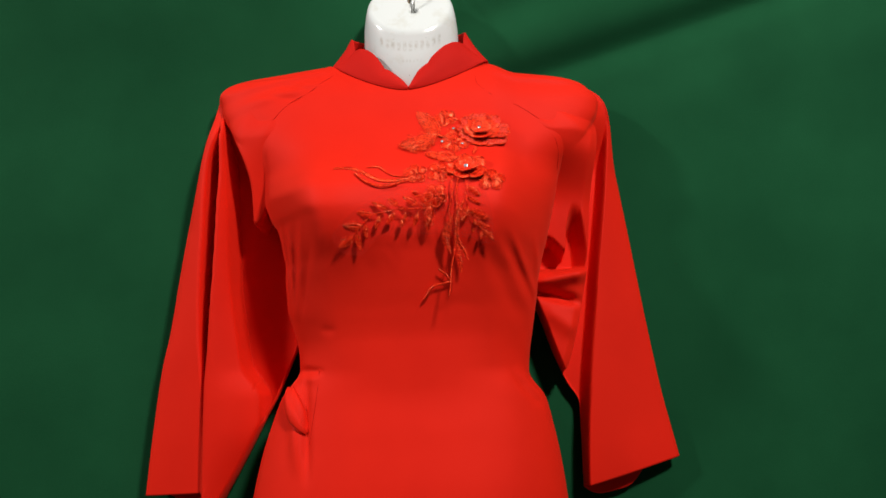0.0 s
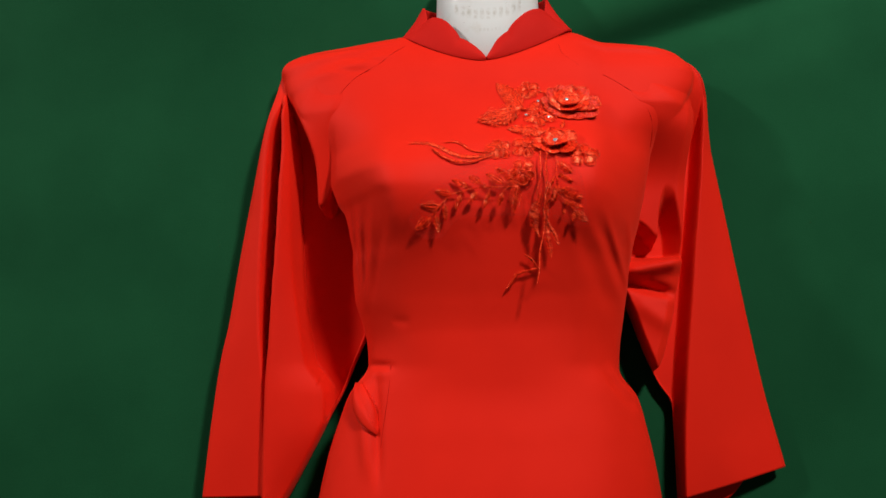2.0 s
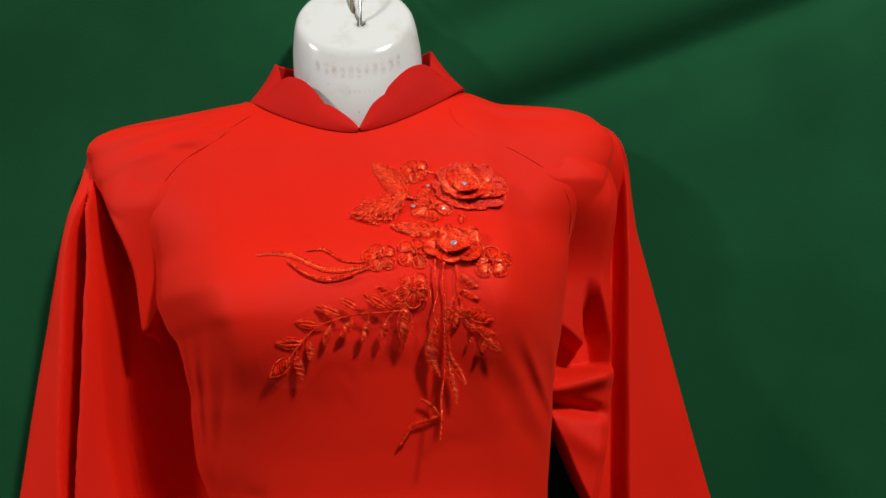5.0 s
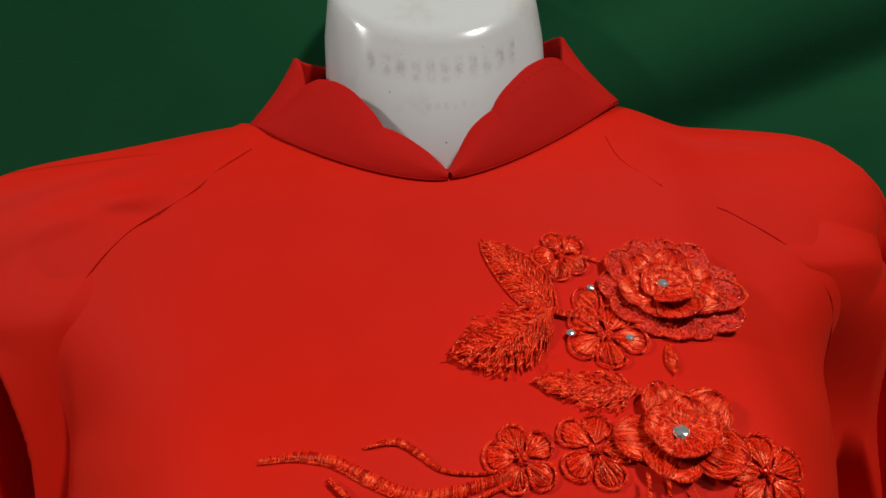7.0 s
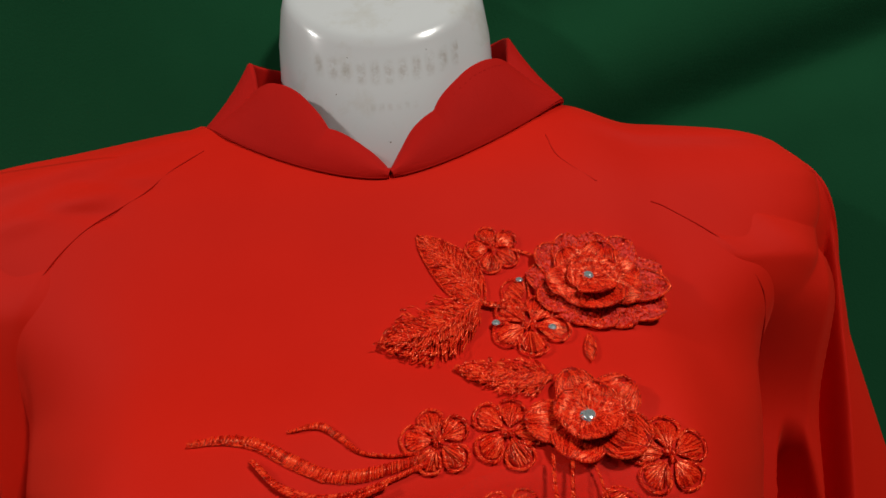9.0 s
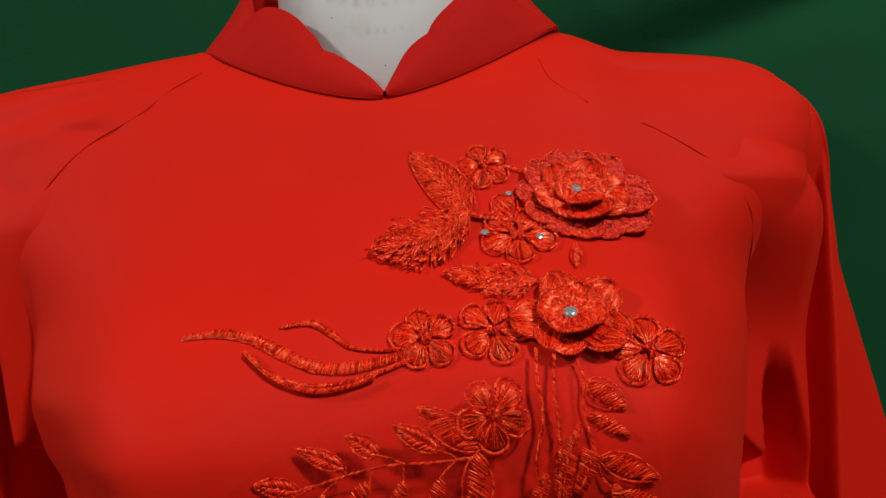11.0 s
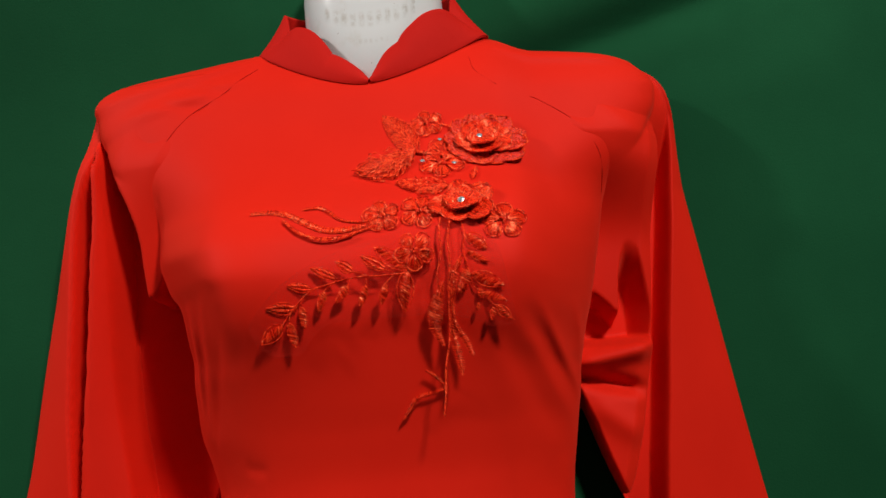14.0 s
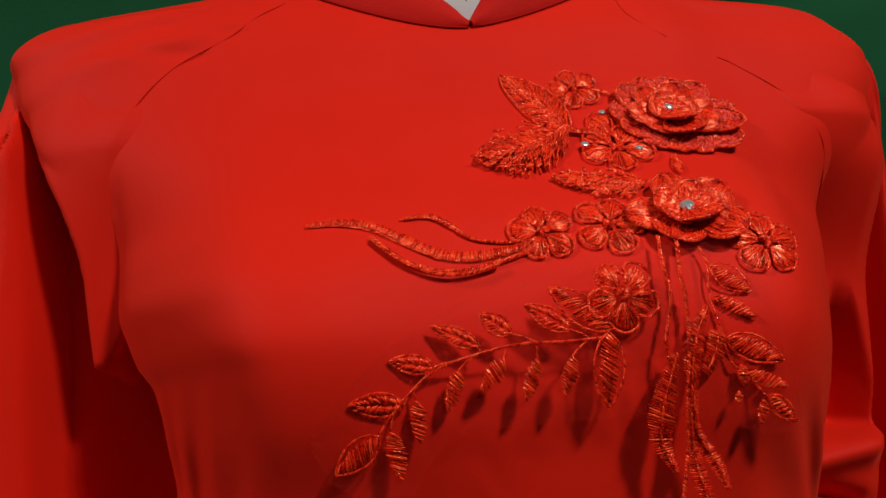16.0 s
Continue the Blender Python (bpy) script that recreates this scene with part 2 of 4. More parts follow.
back_mid = smooth_table([(0.25, 0.890), (1.0, 0.892), (1.2, 0.890), (1.4, 0.893), (1.5, 0.892), (1.55, 0.894), (1.576, 0.896)])
squareness = smooth_table([(0.25, 2.3), (1.2, 2.3), (1.36, 2.9), (1.45, 2.7), (1.6, 2.5)])


def segment_bell(x, z, a, b, width, sharp=1.0):
    """A soft ridge along the line from a to b, fading out at both ends."""
    ax, az, bx, bz = *a, *b
    dx, dz = bx - ax, bz - az
    length = math.hypot(dx, dz)
    u = ((x - ax) * dx + (z - az) * dz) / length ** 2
    off = ((x - ax) * dz - (z - az) * dx) / length
    fade = max(0.0, min(1.0, (u + 0.25) / 0.5)) * max(0.0, min(1.0, (1.25 - u) / 0.5))
    return fade * fade * (3 - 2 * fade) * math.exp(-abs(off / width) ** (2 * sharp))


# height, from, to, width of the pulls in the cloth of the front
PULLS = [
    (-0.002, (-0.160, 1.455), (-0.158, 1.375), 0.004), (-0.002, (0.160, 1.44), (0.156, 1.36), 0.004), 
    (0.0045, (-0.139, 1.365), (-0.131, 1.283), 0.0035), (0.004, (-0.127, 1.360), (-0.126, 1.283), 0.0035), (0.0025, (-0.110, 1.362), (-0.121, 1.280), 0.004),
    (-0.0022, (-0.134, 1.360), (-0.128, 1.290), 0.003), (-0.0022, (-0.119, 1.360), (-0.124, 1.290), 0.0035), (-0.0018, (-0.100, 1.345), (-0.116, 1.278), 0.004),
    (0.0045, (0.106, 1.345), (0.140, 1.283), 0.0045), (-0.0024, (0.096, 1.340), (0.133, 1.292), 0.0065), (-0.0020, (0.075, 1.335), (0.106, 1.275), 0.008), (0.0018, (0.086, 1.343), (0.124, 1.280), 0.006), (0.004, (0.130, 1.352), (0.142, 1.300), 0.004), (-0.0008, (0.119, 1.348), (0.138, 1.294), 0.0035),
    (-0.003, (-0.137, 1.220), (-0.098, 1.217), 0.0028), (0.0025, (-0.137, 1.210), (-0.100, 1.209), 0.005),
    (-0.0010, (-0.094, 1.259), (-0.080, 1.257), 0.004), (0.003, (0.118, 1.25), (0.128, 1.205), 0.008), (0.0035, (0.108, 1.216), (0.134, 1.196), 0.005), (-0.0025, (0.106, 1.206), (0.130, 1.184), 0.004),
    (0.004, (-0.13, 1.215), (-0.12, 1.13), 0.006), (-0.005, (-0.112, 1.205), (-0.108, 1.12), 0.004),
    (0.003, (0.10, 1.55), (0.19, 1.545), 0.006), (0.003, (-0.09, 1.555), (-0.19, 1.535), 0.006), (0.0025, (-0.10, 1.535), (-0.18, 1.515), 0.007),
    (-0.0012, (-0.118, 1.514), (-0.158, 1.523), 0.004), (-0.0012, (-0.106, 1.526), (-0.146, 1.536), 0.004),
]


def shoulder_drop(x):
    """How far the cloth sags from the collar towards the shoulders."""
    t = max(0.0, min(1.0, (abs(x) - 0.092) / (0.035 if x > 0 else 0.07)))
    return (0.0092 if x > 0 else 0.0025) * t * t * (3 - 2 * t)


def front(x, z):
    """Depth of the front of the dress at x from its middle and height z."""
    return front_level(x, z + shoulder_drop(x))


def front_level(x, z):
    w, ys = half_width(z), side_mid(z)
    n = squareness(z)
    x0, x = x, x - mid_shift(z)
    r = min(1.0, abs(x) / w)
    core = (1 - r ** n) ** (1 / n)
    turn = (0.85 if x > 0 else 1.0) * step(r, 0.75, 0.40) * step(z, 1.22, 0.04) * (1 - step(z, 1.47, 0.08))
    core += turn * (math.sqrt(1 - r * r) - core)  # the bust's flanks turn away more roundly than its front
    ys += 0.055 * x * (1 - step(z, 1.46, 0.06))  # the arms' sides stand a little turned
    y = ys - (ys - front_mid(z)) * core
    near = step(1 - r, 0.21, 0.42)
    for s in (-1, 1):
        y -= near * (0.018 if s < 0 else 0.014) * bell((x0 - 0.003 - s * 0.086) / 0.048) * bell((z - 1.378) / 0.050)
    y += near * 0.003 * bell((x0 - 0.003) / 0.035) * bell((z - 1.38) / 0.05)
    if abs(x0) < 0.093 and z > 1.515:
        y += 1.6 * max(0.0, z - 1.5230 - 0.0435 * (abs(x0 - 0.0025) / 0.092) ** 1.5)
    for height, a, b, width in PULLS:
        if abs(z - (a[1] + b[1]) / 2) < 0.12:
            y -= min(1.0, (1 - r) / 0.07) * height * segment_bell(x0 - 0.003, z, a, b, width)
    return y


def beyond_front(x, z):
    """The front, carried on outwards past the body's edge, falling away to the back."""
    zz = z + shoulder_drop(x)
    w = half_width(zz)
    past = abs(x - mid_shift(zz)) - w
    return front(x, z) if past < 0 else side_mid(zz) + 1.5 * past


def on_front(x, z, lift=0.0):
    """A place on the front of the dress, lifted off it along its normal."""
    e = 0.002
    y = front(x, z)
    nx, nz = (front(x + e, z) - front(x - e, z)) / (2 * e), (front(x, z + e) - front(x, z - e)) / (2 * e)
    k = lift / math.sqrt(1 + nx * nx + nz * nz)
    return Vector((CX + x + nx * k, y - k, z + nz * k))


def body_rings(zs, inset=0.0, count=180, narrow=1.0):
    rings = []
    for z in zs:
        w = half_width(z)
        reach = left = w * narrow
        edge_y = {True: front_level(mid_shift(z) + reach, z), False: front_level(mid_shift(z) - left, z)}
        ring = []
        for k in range(count):
            a = 2 * math.pi * k / count
            c, s = math.cos(a), math.sin(a)
            side_w = reach if c > 0 else left
            x = side_w * math.copysign(abs(c) ** 0.85, c)
            if s <= 1e-6:
                y = front_level(x + mid_shift(z), z)
            else:
                y = edge_y[c > 0] + (back_mid(z) - edge_y[c > 0]) * (1 - min(1, abs(x) / side_w) ** 2.4) ** (1 / 2.4)
            if inset:
                v = Vector((x, y - 0.85))
                v *= max(0.1, 1 - inset / v.length)
                x, y = v.x, v.y + 0.85
            ring.append((CX + mid_shift(z) + x, y, z - shoulder_drop(x + mid_shift(z))))
        rings.append(ring)
    return rings

# ---- the mannequin: neck, cap and the torso inside the dress ----
def make_mannequin():
    rings = body_rings(np.linspace(0.98, 1.495, 48), 0.010, 72, 0.87)
    for cy, cz, r, tilt, dx in [(0.890, 1.497, 0.060, 0, 0), (0.893, 1.508, 0.0490, 0, 0), (0.893, 1.528, 0.0485, 6, 0), (0.887, 1.556, 0.0525, 24, 0), (0.877, 1.586, 0.0562, 40, 0), (0.866, 1.610, 0.0548, 52, 0), (0.859, 1.6235, 0.0522, 58, 0),
                                (0.8556, 1.6292, 0.0502, 60, 0), (0.8538, 1.6318, 0.0478, 60, 0), (0.8531, 1.6328, 0.0440, 60, 0), (0.8518, 1.6305, 0.0260, 60, 0.001), (0.8475, 1.6235, 0.0080, 60, 0.0045), (0.8475, 1.6235, 0.0042, 60, 0.0045), (0.8525, 1.6205, 0.0038, 60, 0.0045)]:
        t = radians(tilt)
        ring = []
        for k in range(72):
            a = 2 * math.pi * k / 72
            v = r * math.sin(a)
            ring.append((CX + 0.0055 + dx + r * math.cos(a), min(0.899, cy + v * math.cos(t)), cz + v * math.sin(t)))
        rings.append(ring)
    verts, faces = loft(rings)
    faces.append(tuple(range(72))[::-1])
    ob = mesh_object("mannequin", verts, faces, PLASTIC)
    return tagged(ob, "headless white glossy plastic mannequin with a slanted neck cap, scuffed", "mannequin")


make_mannequin()


# ---- the hook it hangs by ----
def make_hook():
    thing = tagged(new("hanging_hook"), "bent steel wire hook with a brown cord in the neck cap", "hook")
    c = Vector((CX + 0.0098, 0.8485, 1.6225))
    pts = [c + Vector(v) for v in [(0, 0.002, -0.012), (0, 0, 0), (0.0005, -0.002, 0.012), (0.002, -0.001, 0.03), (0.005, 0.008, 0.055), (0.008, 0.03, 0.085), (0.01, 0.07, 0.11), (0.01, 0.11, 0.12), (0.01, 0.135, 0.119), (0.01, 0.155, 0.118)]]
    mesh_object("wire", *tube(catmull(pts, 6), 0.0014), STEEL, thing)
    pts = [c + Vector(v) for v in [(-0.004, 0.006, 0.004), (-0.0055, 0.008, 0.014), (-0.006, 0.010, 0.03), (-0.004, 0.016, 0.055), (0.004, 0.034, 0.088), (0.009, 0.07, 0.114)]]
    mesh_object("cord", *tube(catmull(pts, 6), 0.0013), CORD, thing, "brown twisted cord")
    return thing


def catmull(points, per=8):
    pts = [Vector(p) for p in points]
    pts = [2 * pts[0] - pts[1]] + pts + [2 * pts[-1] - pts[-2]]
    out = []
    for i in range(1, len(pts) - 2):
        p0, p1, p2, p3 = pts[i - 1:i + 3]
        for k in range(per):
            t = k / per
            out.append(0.5 * (2 * p1 + (p2 - p0) * t + (2 * p0 - 5 * p1 + 4 * p2 - p3) * t * t + (3 * p1 - p0 - 3 * p2 + p3) * t ** 3))
    out.append(pts[-2])
    return out


make_hook()

# ---- the dress ----
dress = tagged(new("dress"), "long red tunic dress with embroidered flowers, worn by the mannequin", "dress")


def make_bodice():
    zs = np.concatenate([np.linspace(0.25, 0.8, 24), np.linspace(0.82, 1.1, 40), np.linspace(1.105, 1.515, 190), np.linspace(1.517, 1.576, 64)])
    verts, faces = loft(body_rings(zs, 0.0, 300))
    return mesh_object("bodice", verts, faces, RED, dress, "smooth red crepe bodice running on into the skirt")


make_bodice()


def make_sleeve(side, outer, inner, folds, base, belly, raglan, hem_front, hem_back, label):
    """A hanging, empty sleeve, flattened against the curtain. folds(x, z, xi, xo) is the depth of its front."""
    rows, count = 240, 130
    top = 1.545
    rings = []
    for r in range(rows):
        s = r / (rows - 1)
        ring = []
        for i in range(2 * count):
            is_front = i < count
            u = i / (count - 1) if is_front else 1 - (i - count + 0.5) / count
            hem = hem_front(u) if is_front else hem_back(u)
            z = top + (hem - top) * s
            zt = max(z, 1.0)
            xo, xi = outer(zt), min(inner(zt), raglan(zt) - 0.01 if zt > 1.43 else 1.0)
            x = xo + (xi - xo) * u
            edge = min(1.0, u / 0.05, (1 - u) / 0.035)
            edge = math.sqrt(1 - (1 - edge) ** 2)
            base_y = base + (0.868 - base) * step(z, 1.475, 0.08)
            if is_front:
                y = base_y + edge * (min(base_y + belly - 0.003, folds(x, z, xi, xo)) - base_y)
                cover = step(z, 1.448, 0.07)
                if cover > 0:
                    # the raglan top lies over the shoulder and flows into the hanging part
                    body = beyond_front(side * x, z) + 0.0012 + 0.006 * (1 - step(x, raglan(z) + 0.026, 0.03))
                    k = 0.012 + 0.022 * step(x, raglan(z) + 0.022, 0.04) * (1 - step(z, 1.500, 0.065))
                    h = max(0.0, min(1.0, 0.5 + 0.5 * (body - y) / k))
                    y += cover * (body + (y - body) * h - k * h * (1 - h) - y)
            else:
                y = base_y + belly * edge
            ring.append((CX + side * x, y, z))
        rings.append(ring)
    verts, faces = loft(rings)
    ob = mesh_object("sleeve", verts, faces, RED, dress, label)
    solid = ob.modifiers.new("thickness", "SOLIDIFY")
    solid.thickness, solid.offset = 0.0012, -1.0
    return ob


raglan_a = smooth_table([(1.38, 0.163), (1.436, 0.1635), (1.459, 0.161), (1.4855, 0.150), (1.507, 0.1325), (1.5227, 0.108), (1.545, 0.083)])
raglan_b = smooth_table([(1.38, 0.163), (1.425, 0.166), (1.445, 0.166), (1.4605, 0.162), (1.480, 0.1475), (1.497, 0.1255), (1.512, 0.0945), (1.540, 0.077)])


def cap_depth(side, x, z):
    """The cloth of the shoulder cap: from the raglan seam it falls off sideways, and goes back behind the bodice's edge below."""
    seam_x = raglan_b if side > 0 else raglan_a
    s = seam_x(z)
    high = front(side * seam_x(1.472), 1.472)
    y = high + ((0.876 if side > 0 else 0.850) - high) * max(0.0, (1.472 - z) / 0.100) if z < 1.472 else front(side * s, z)
    out = max(0.0, x - s)
    top = step(z, 1.450, 0.10)
    return y - 0.0004 + (0.30 * top - 0.12 * (1 - top)) * out + 6.0 * out * out * top + 0.010 * step(z, 1.500, 0.05)


outer_a = smooth_table([(1, 0.303), (1.0884, 0.2946), (1.1564, 0.2876), (1.2244, 0.2785), (1.2584, 0.2712), (1.3264, 0.2605), (1.3944, 0.2488), (1.4284, 0.2423), (1.4624, 0.236), (1.4964, 0.2275), (1.5204, 0.2205), (1.532, 0.215), (1.54, 0.205), (1.548, 0.185)])
inner_a = smooth_table([(1, 0.255), (1.0619, 0.2236), (1.0875, 0.209), (1.1131, 0.1945), (1.1388, 0.1805), (1.1644, 0.1674), (1.19, 0.1532), (1.2157, 0.1422), (1.25, 0.128), (1.3, 0.118), (1.42, 0.13), (1.55, 0.15)])
ridge_a = smooth_table([(1, 0.225), (1.1, 0.195), (1.16, 0.167), (1.187, 0.166), (1.2213, 0.1860), (1.26, 0.1922), (1.30, 0.1978), (1.34, 0.2004), (1.38, 0.2015), (1.42, 0.2018), (1.45, 0.2030), (1.4967, 0.2080), (1.55, 0.20)])
groove_in_a = smooth_table([(1, 0.228), (1.2037, 0.2266), (1.2436, 0.2240), (1.2834, 0.2221), (1.3233, 0.2195), (1.3631, 0.2174), (1.403, 0.2157), (1.4428, 0.2133), (1.49, 0.2140), (1.52, 0.208)])
groove_out_a = smooth_table([(1, 0.229), (1.2, 0.2295), (1.2175, 0.2310), (1.2553, 0.2342), (1.293, 0.2350), (1.3308, 0.2342), (1.3685, 0.2325), (1.4063, 0.2314), (1.4441, 0.2285), (1.49, 0.2170), (1.52, 0.208)])
lobe_a = smooth_table([(1.36, 0.168), (1.374, 0.1725), (1.382, 0.1745), (1.41, 0.1745), (1.4239, 0.1755), (1.4417, 0.1798), (1.4596, 0.1870), (1.4774, 0.1955), (1.4953, 0.2050)])


def folds_a(x, z, xi, xo):
    """Outer strip, a deep narrow groove, a ridge panel, then a deep recess between it and the shoulder cap's rounded end."""
    zt = max(1.0, z)
    gi, go, r = groove_in_a(zt), groove_out_a(zt), ridge_a(zt)
    deep = 0.888
    strip = 0.849 + 0.014 * max(0.0, (x - go) / max(0.02, xo - go)) ** 1.2
    panel = 0.838 + 0.020 * max(0.0, min(1.2, (gi - x) / max(0.01, gi - r))) ** 1.4
    open_groove = step(go - gi, 0.003, 0.004)
    in_groove = step(x, gi, 0.005) * (1 - step(x, go, 0.004)) * open_groove
    y = panel + (strip - panel) * step(x, (gi + go) / 2, 0.006)
    y += (0.868 - y) * step(z, 1.500, 0.05)
    y += (deep - y) * in_groove
    y += (deep - y) * (1 - step(x, r + 0.002, 0.006))
    if z > 1.355:
        cap = cap_depth(-1, x, z)
        inside = (1 - step(x, lobe_a(z) + 0.001, 0.005)) * step(z, 1.377 + 0.008 * ((x - 0.171) / 0.008) ** 2, 0.008)
        y = min(y, deep + (cap - deep) * inside)
    return y


make_sleeve(-1, outer_a, inner_a, folds_a, 0.864, 0.029, raglan_a, lambda u: 1.086 + 0.005 * u - 0.030 * step(u, 0.79, 0.06), lambda u: 1.086 - 0.026 * min(1, u * 1.2), "loose empty red sleeve hanging in folds")
outer_b = smooth_table([(1, 0.318), (1.1157, 0.2951), (1.1467, 0.2882), (1.1778, 0.2816), (1.2399, 0.2714), (1.302, 0.2622), (1.3641, 0.2534), (1.4263, 0.2443), (1.4884, 0.2355), (1.51, 0.2305), (1.522, 0.2235), (1.53, 0.212), (1.538, 0.195), (1.546, 0.17)])
inner_b = smooth_table([(1, 0.186), (1.082, 0.1865), (1.1696, 0.1866), (1.1921, 0.1739), (1.2147, 0.1633), (1.2373, 0.1548), (1.2599, 0.1474), (1.2824, 0.1397), (1.33, 0.13), (1.42, 0.135), (1.55, 0.15)])
edge_b = smooth_table([(1, 0.150), (1.19, 0.160), (1.2149, 0.1746), (1.2521, 0.1856), (1.2893, 0.1943), (1.3264, 0.2006), (1.3636, 0.2044), (1.4007, 0.2077), (1.4379, 0.2117), (1.4751, 0.2176), (1.5122, 0.2217), (1.55, 0.20)])
ridge_b = smooth_table([(1, 0.183), (1.0849, 0.1849), (1.1329, 0.1872), (1.1809, 0.1910), (1.229, 0.1960), (1.277, 0.2024), (1.325, 0.2082), (1.3731, 0.2150), (1.4211, 0.2215), (1.487, 0.2270), (1.55, 0.20)])
pocket_top = smooth_table([(0.140, 1.325), (0.150, 1.354), (0.157, 1.353), (0.1655, 1.346), (0.1745, 1.337), (0.1775, 1.362), (0.181, 1.372), (0.186, 1.376), (0.192, 1.374), (0.197, 1.360), (0.202, 1.330)])


def folds_b(x, z, xi, xo):
    """Outer panel, a dark groove beside it, and an inner panel with a sunk pocket and pulls from the armpit."""
    zt = max(1.0, z)
    r, q = ridge_b(zt), edge_b(zt)
    deep = 0.896
    panel = 0.870 + 0.020 * max(0.0, (x - r) / max(0.02, xo - r)) ** 1.25
    flat = min(0.890, 0.864 + 0.06 * max(0.0, q - x))
    inner_part = flat + (cap_depth(1, x, z) - flat) * step(z, 1.420, 0.08)
    inner_part -= 0.012 * segment_bell(x, z, (0.135, 1.305), (0.195, 1.315), 0.008)
    inner_part += 0.012 * segment_bell(x, z, (0.135, 1.2975), (0.185, 1.284), 0.006) - 0.004 * segment_bell(x, z, (0.150, 1.275), (0.182, 1.250), 0.010)
    if 1.30 < z < 1.41:
        slot = step(x, 0.180, 0.010)
        sunk = step(z, 1.3205, 0.008) * (1 - step(z, pocket_top(x), 0.013 + 0.030 * slot)) * (1 - step(x, 0.1935, 0.020))
        inner_part += (deep - inner_part) * sunk
    # the inner panel turns in under itself at its edge
    inner_part += 0.006 * step(x, q - 0.006, 0.012)
    y = inner_part + (deep - inner_part) * step(x, q, 0.004)
    return y + (panel - y) * step(x, r + 0.001, 0.010)


make_sleeve(1, outer_b, inner_b, folds_b, 0.893, 0.005, raglan_b, lambda u: 1.107 - 0.027 * u, lambda u: 1.110 - 0.026 * u - 0.022 * math.exp(-((u - 0.70) / 0.30) ** 4), "loose empty red sleeve hanging in folds")


# ---- stand collar with a scalloped edge, open at the throat ----
# height of the scalloped edge by degrees from the throat: three lobes a side, meeting in cusps
LOBES = {
    1: [[(0, 1.5205), (5, 1.530), (11.3, 1.541), (16.4, 1.546), (20.6, 1.549)], [(20.6, 1.549), (23, 1.554), (31.4, 1.564), (40.7, 1.572), (51.5, 1.577), (63, 1.5795), (75, 1.580)], [(75, 1.580), (79, 1.591), (86, 1.598), (110, 1.603), (180, 1.604)]],
    -1: [[(0, 1.5205), (6, 1.529), (13, 1.536), (20, 1.5415), (24.7, 1.544)], [(24.7, 1.544), (27, 1.549), (30, 1.554), (39, 1.565), (46.7, 1.570), (57, 1.573), (70, 1.5735)], [(70, 1.5735), (74, 1.585), (81, 1.592), (110, 1.597), (180, 1.600)]],
}
EDGES = {side: [(rows[-1][0], smooth_table(rows)) for rows in lobes] for side, lobes in LOBES.items()}


edge_lift = smooth_table([(0, 0.003), (10, 0.0036), (21, 0.0040), (50, 0.0036), (90, 0.0012), (180, 0.0012)])


def edge_height(phi):
    for end, curve in EDGES[1 if phi >= 0 else -1]:
        if abs(phi) <= end:
            return float(curve(abs(phi))) + float(edge_lift(abs(phi)))
    return 1.6


def collar_point(phi, h):
    """phi: degrees from the throat towards the back, signed; h: 0 at the seam, 1 at the edge."""
    a = radians(abs(phi))
    side = math.copysign(1, phi) if phi else 1
    base = Vector((0.092 * math.sin(a), 0.867 - 0.044 * math.cos(a), 1.5222 + 0.0435 * (math.sin(a) ** 1.5 if a < math.pi / 2 else 1.0)))
    if phi < 0:
        base.x *= 0.97
        base.z -= 0.0042 * math.sin(min(math.pi, 2 * a)) ** 0.7
    if abs(phi) < 75:
        f = min(1, (75 - abs(phi)) / 25)
        base.y += f * (front(side * base.x + 0.0025, base.z - 0.001) + 0.0005 - base.y)
    z = edge_height(phi)
    edge = Vector((0.066 * math.sin(a), 0.861 - 0.033 * math.cos(a), z))
    p = base.lerp(edge, h)
    p.x -= 0.002 * math.sin(math.pi * h) * math.sin(a)
    p.y -= 0.003 * math.sin(math.pi * h) * math.cos(a)
    return Vector((CX + 0.0025 + side * p.x, min(0.900, p.y), p.z))


def make_collar():
    phis = [0.6 + 99.4 * k / 230 for k in range(231)] + [101 + 78.8 * k / 40 for k in range(41)]
    for s in (-1, 1):
        rings = [[collar_point(s * p, h) for h in (0, 0.1, 0.25, 0.4, 0.55, 0.7, 0.82, 0.92, 0.97, 1.0)] for p in phis]
        verts, faces = loft(rings, close=False)
        ob = mesh_object("collar", verts, faces, COLLAR, dress, "stiff stand collar half with scalloped edge")
        solid = ob.modifiers.new("thickness", "SOLIDIFY")
        solid.thickness, solid.offset = 0.0028, 0.0
        rim = [collar_point(s * ang, 0.985) for ang in phis]
        mesh_object("collar_edge", *tube(rim, 0.0015, 8), COLLAR, dress, "rolled edge of the scalloped collar")
        bevel = ob.modifiers.new("edge", "BEVEL")
        bevel.width, bevel.segments, bevel.limit_method = 0.0012, 2, "ANGLE"


make_collar()


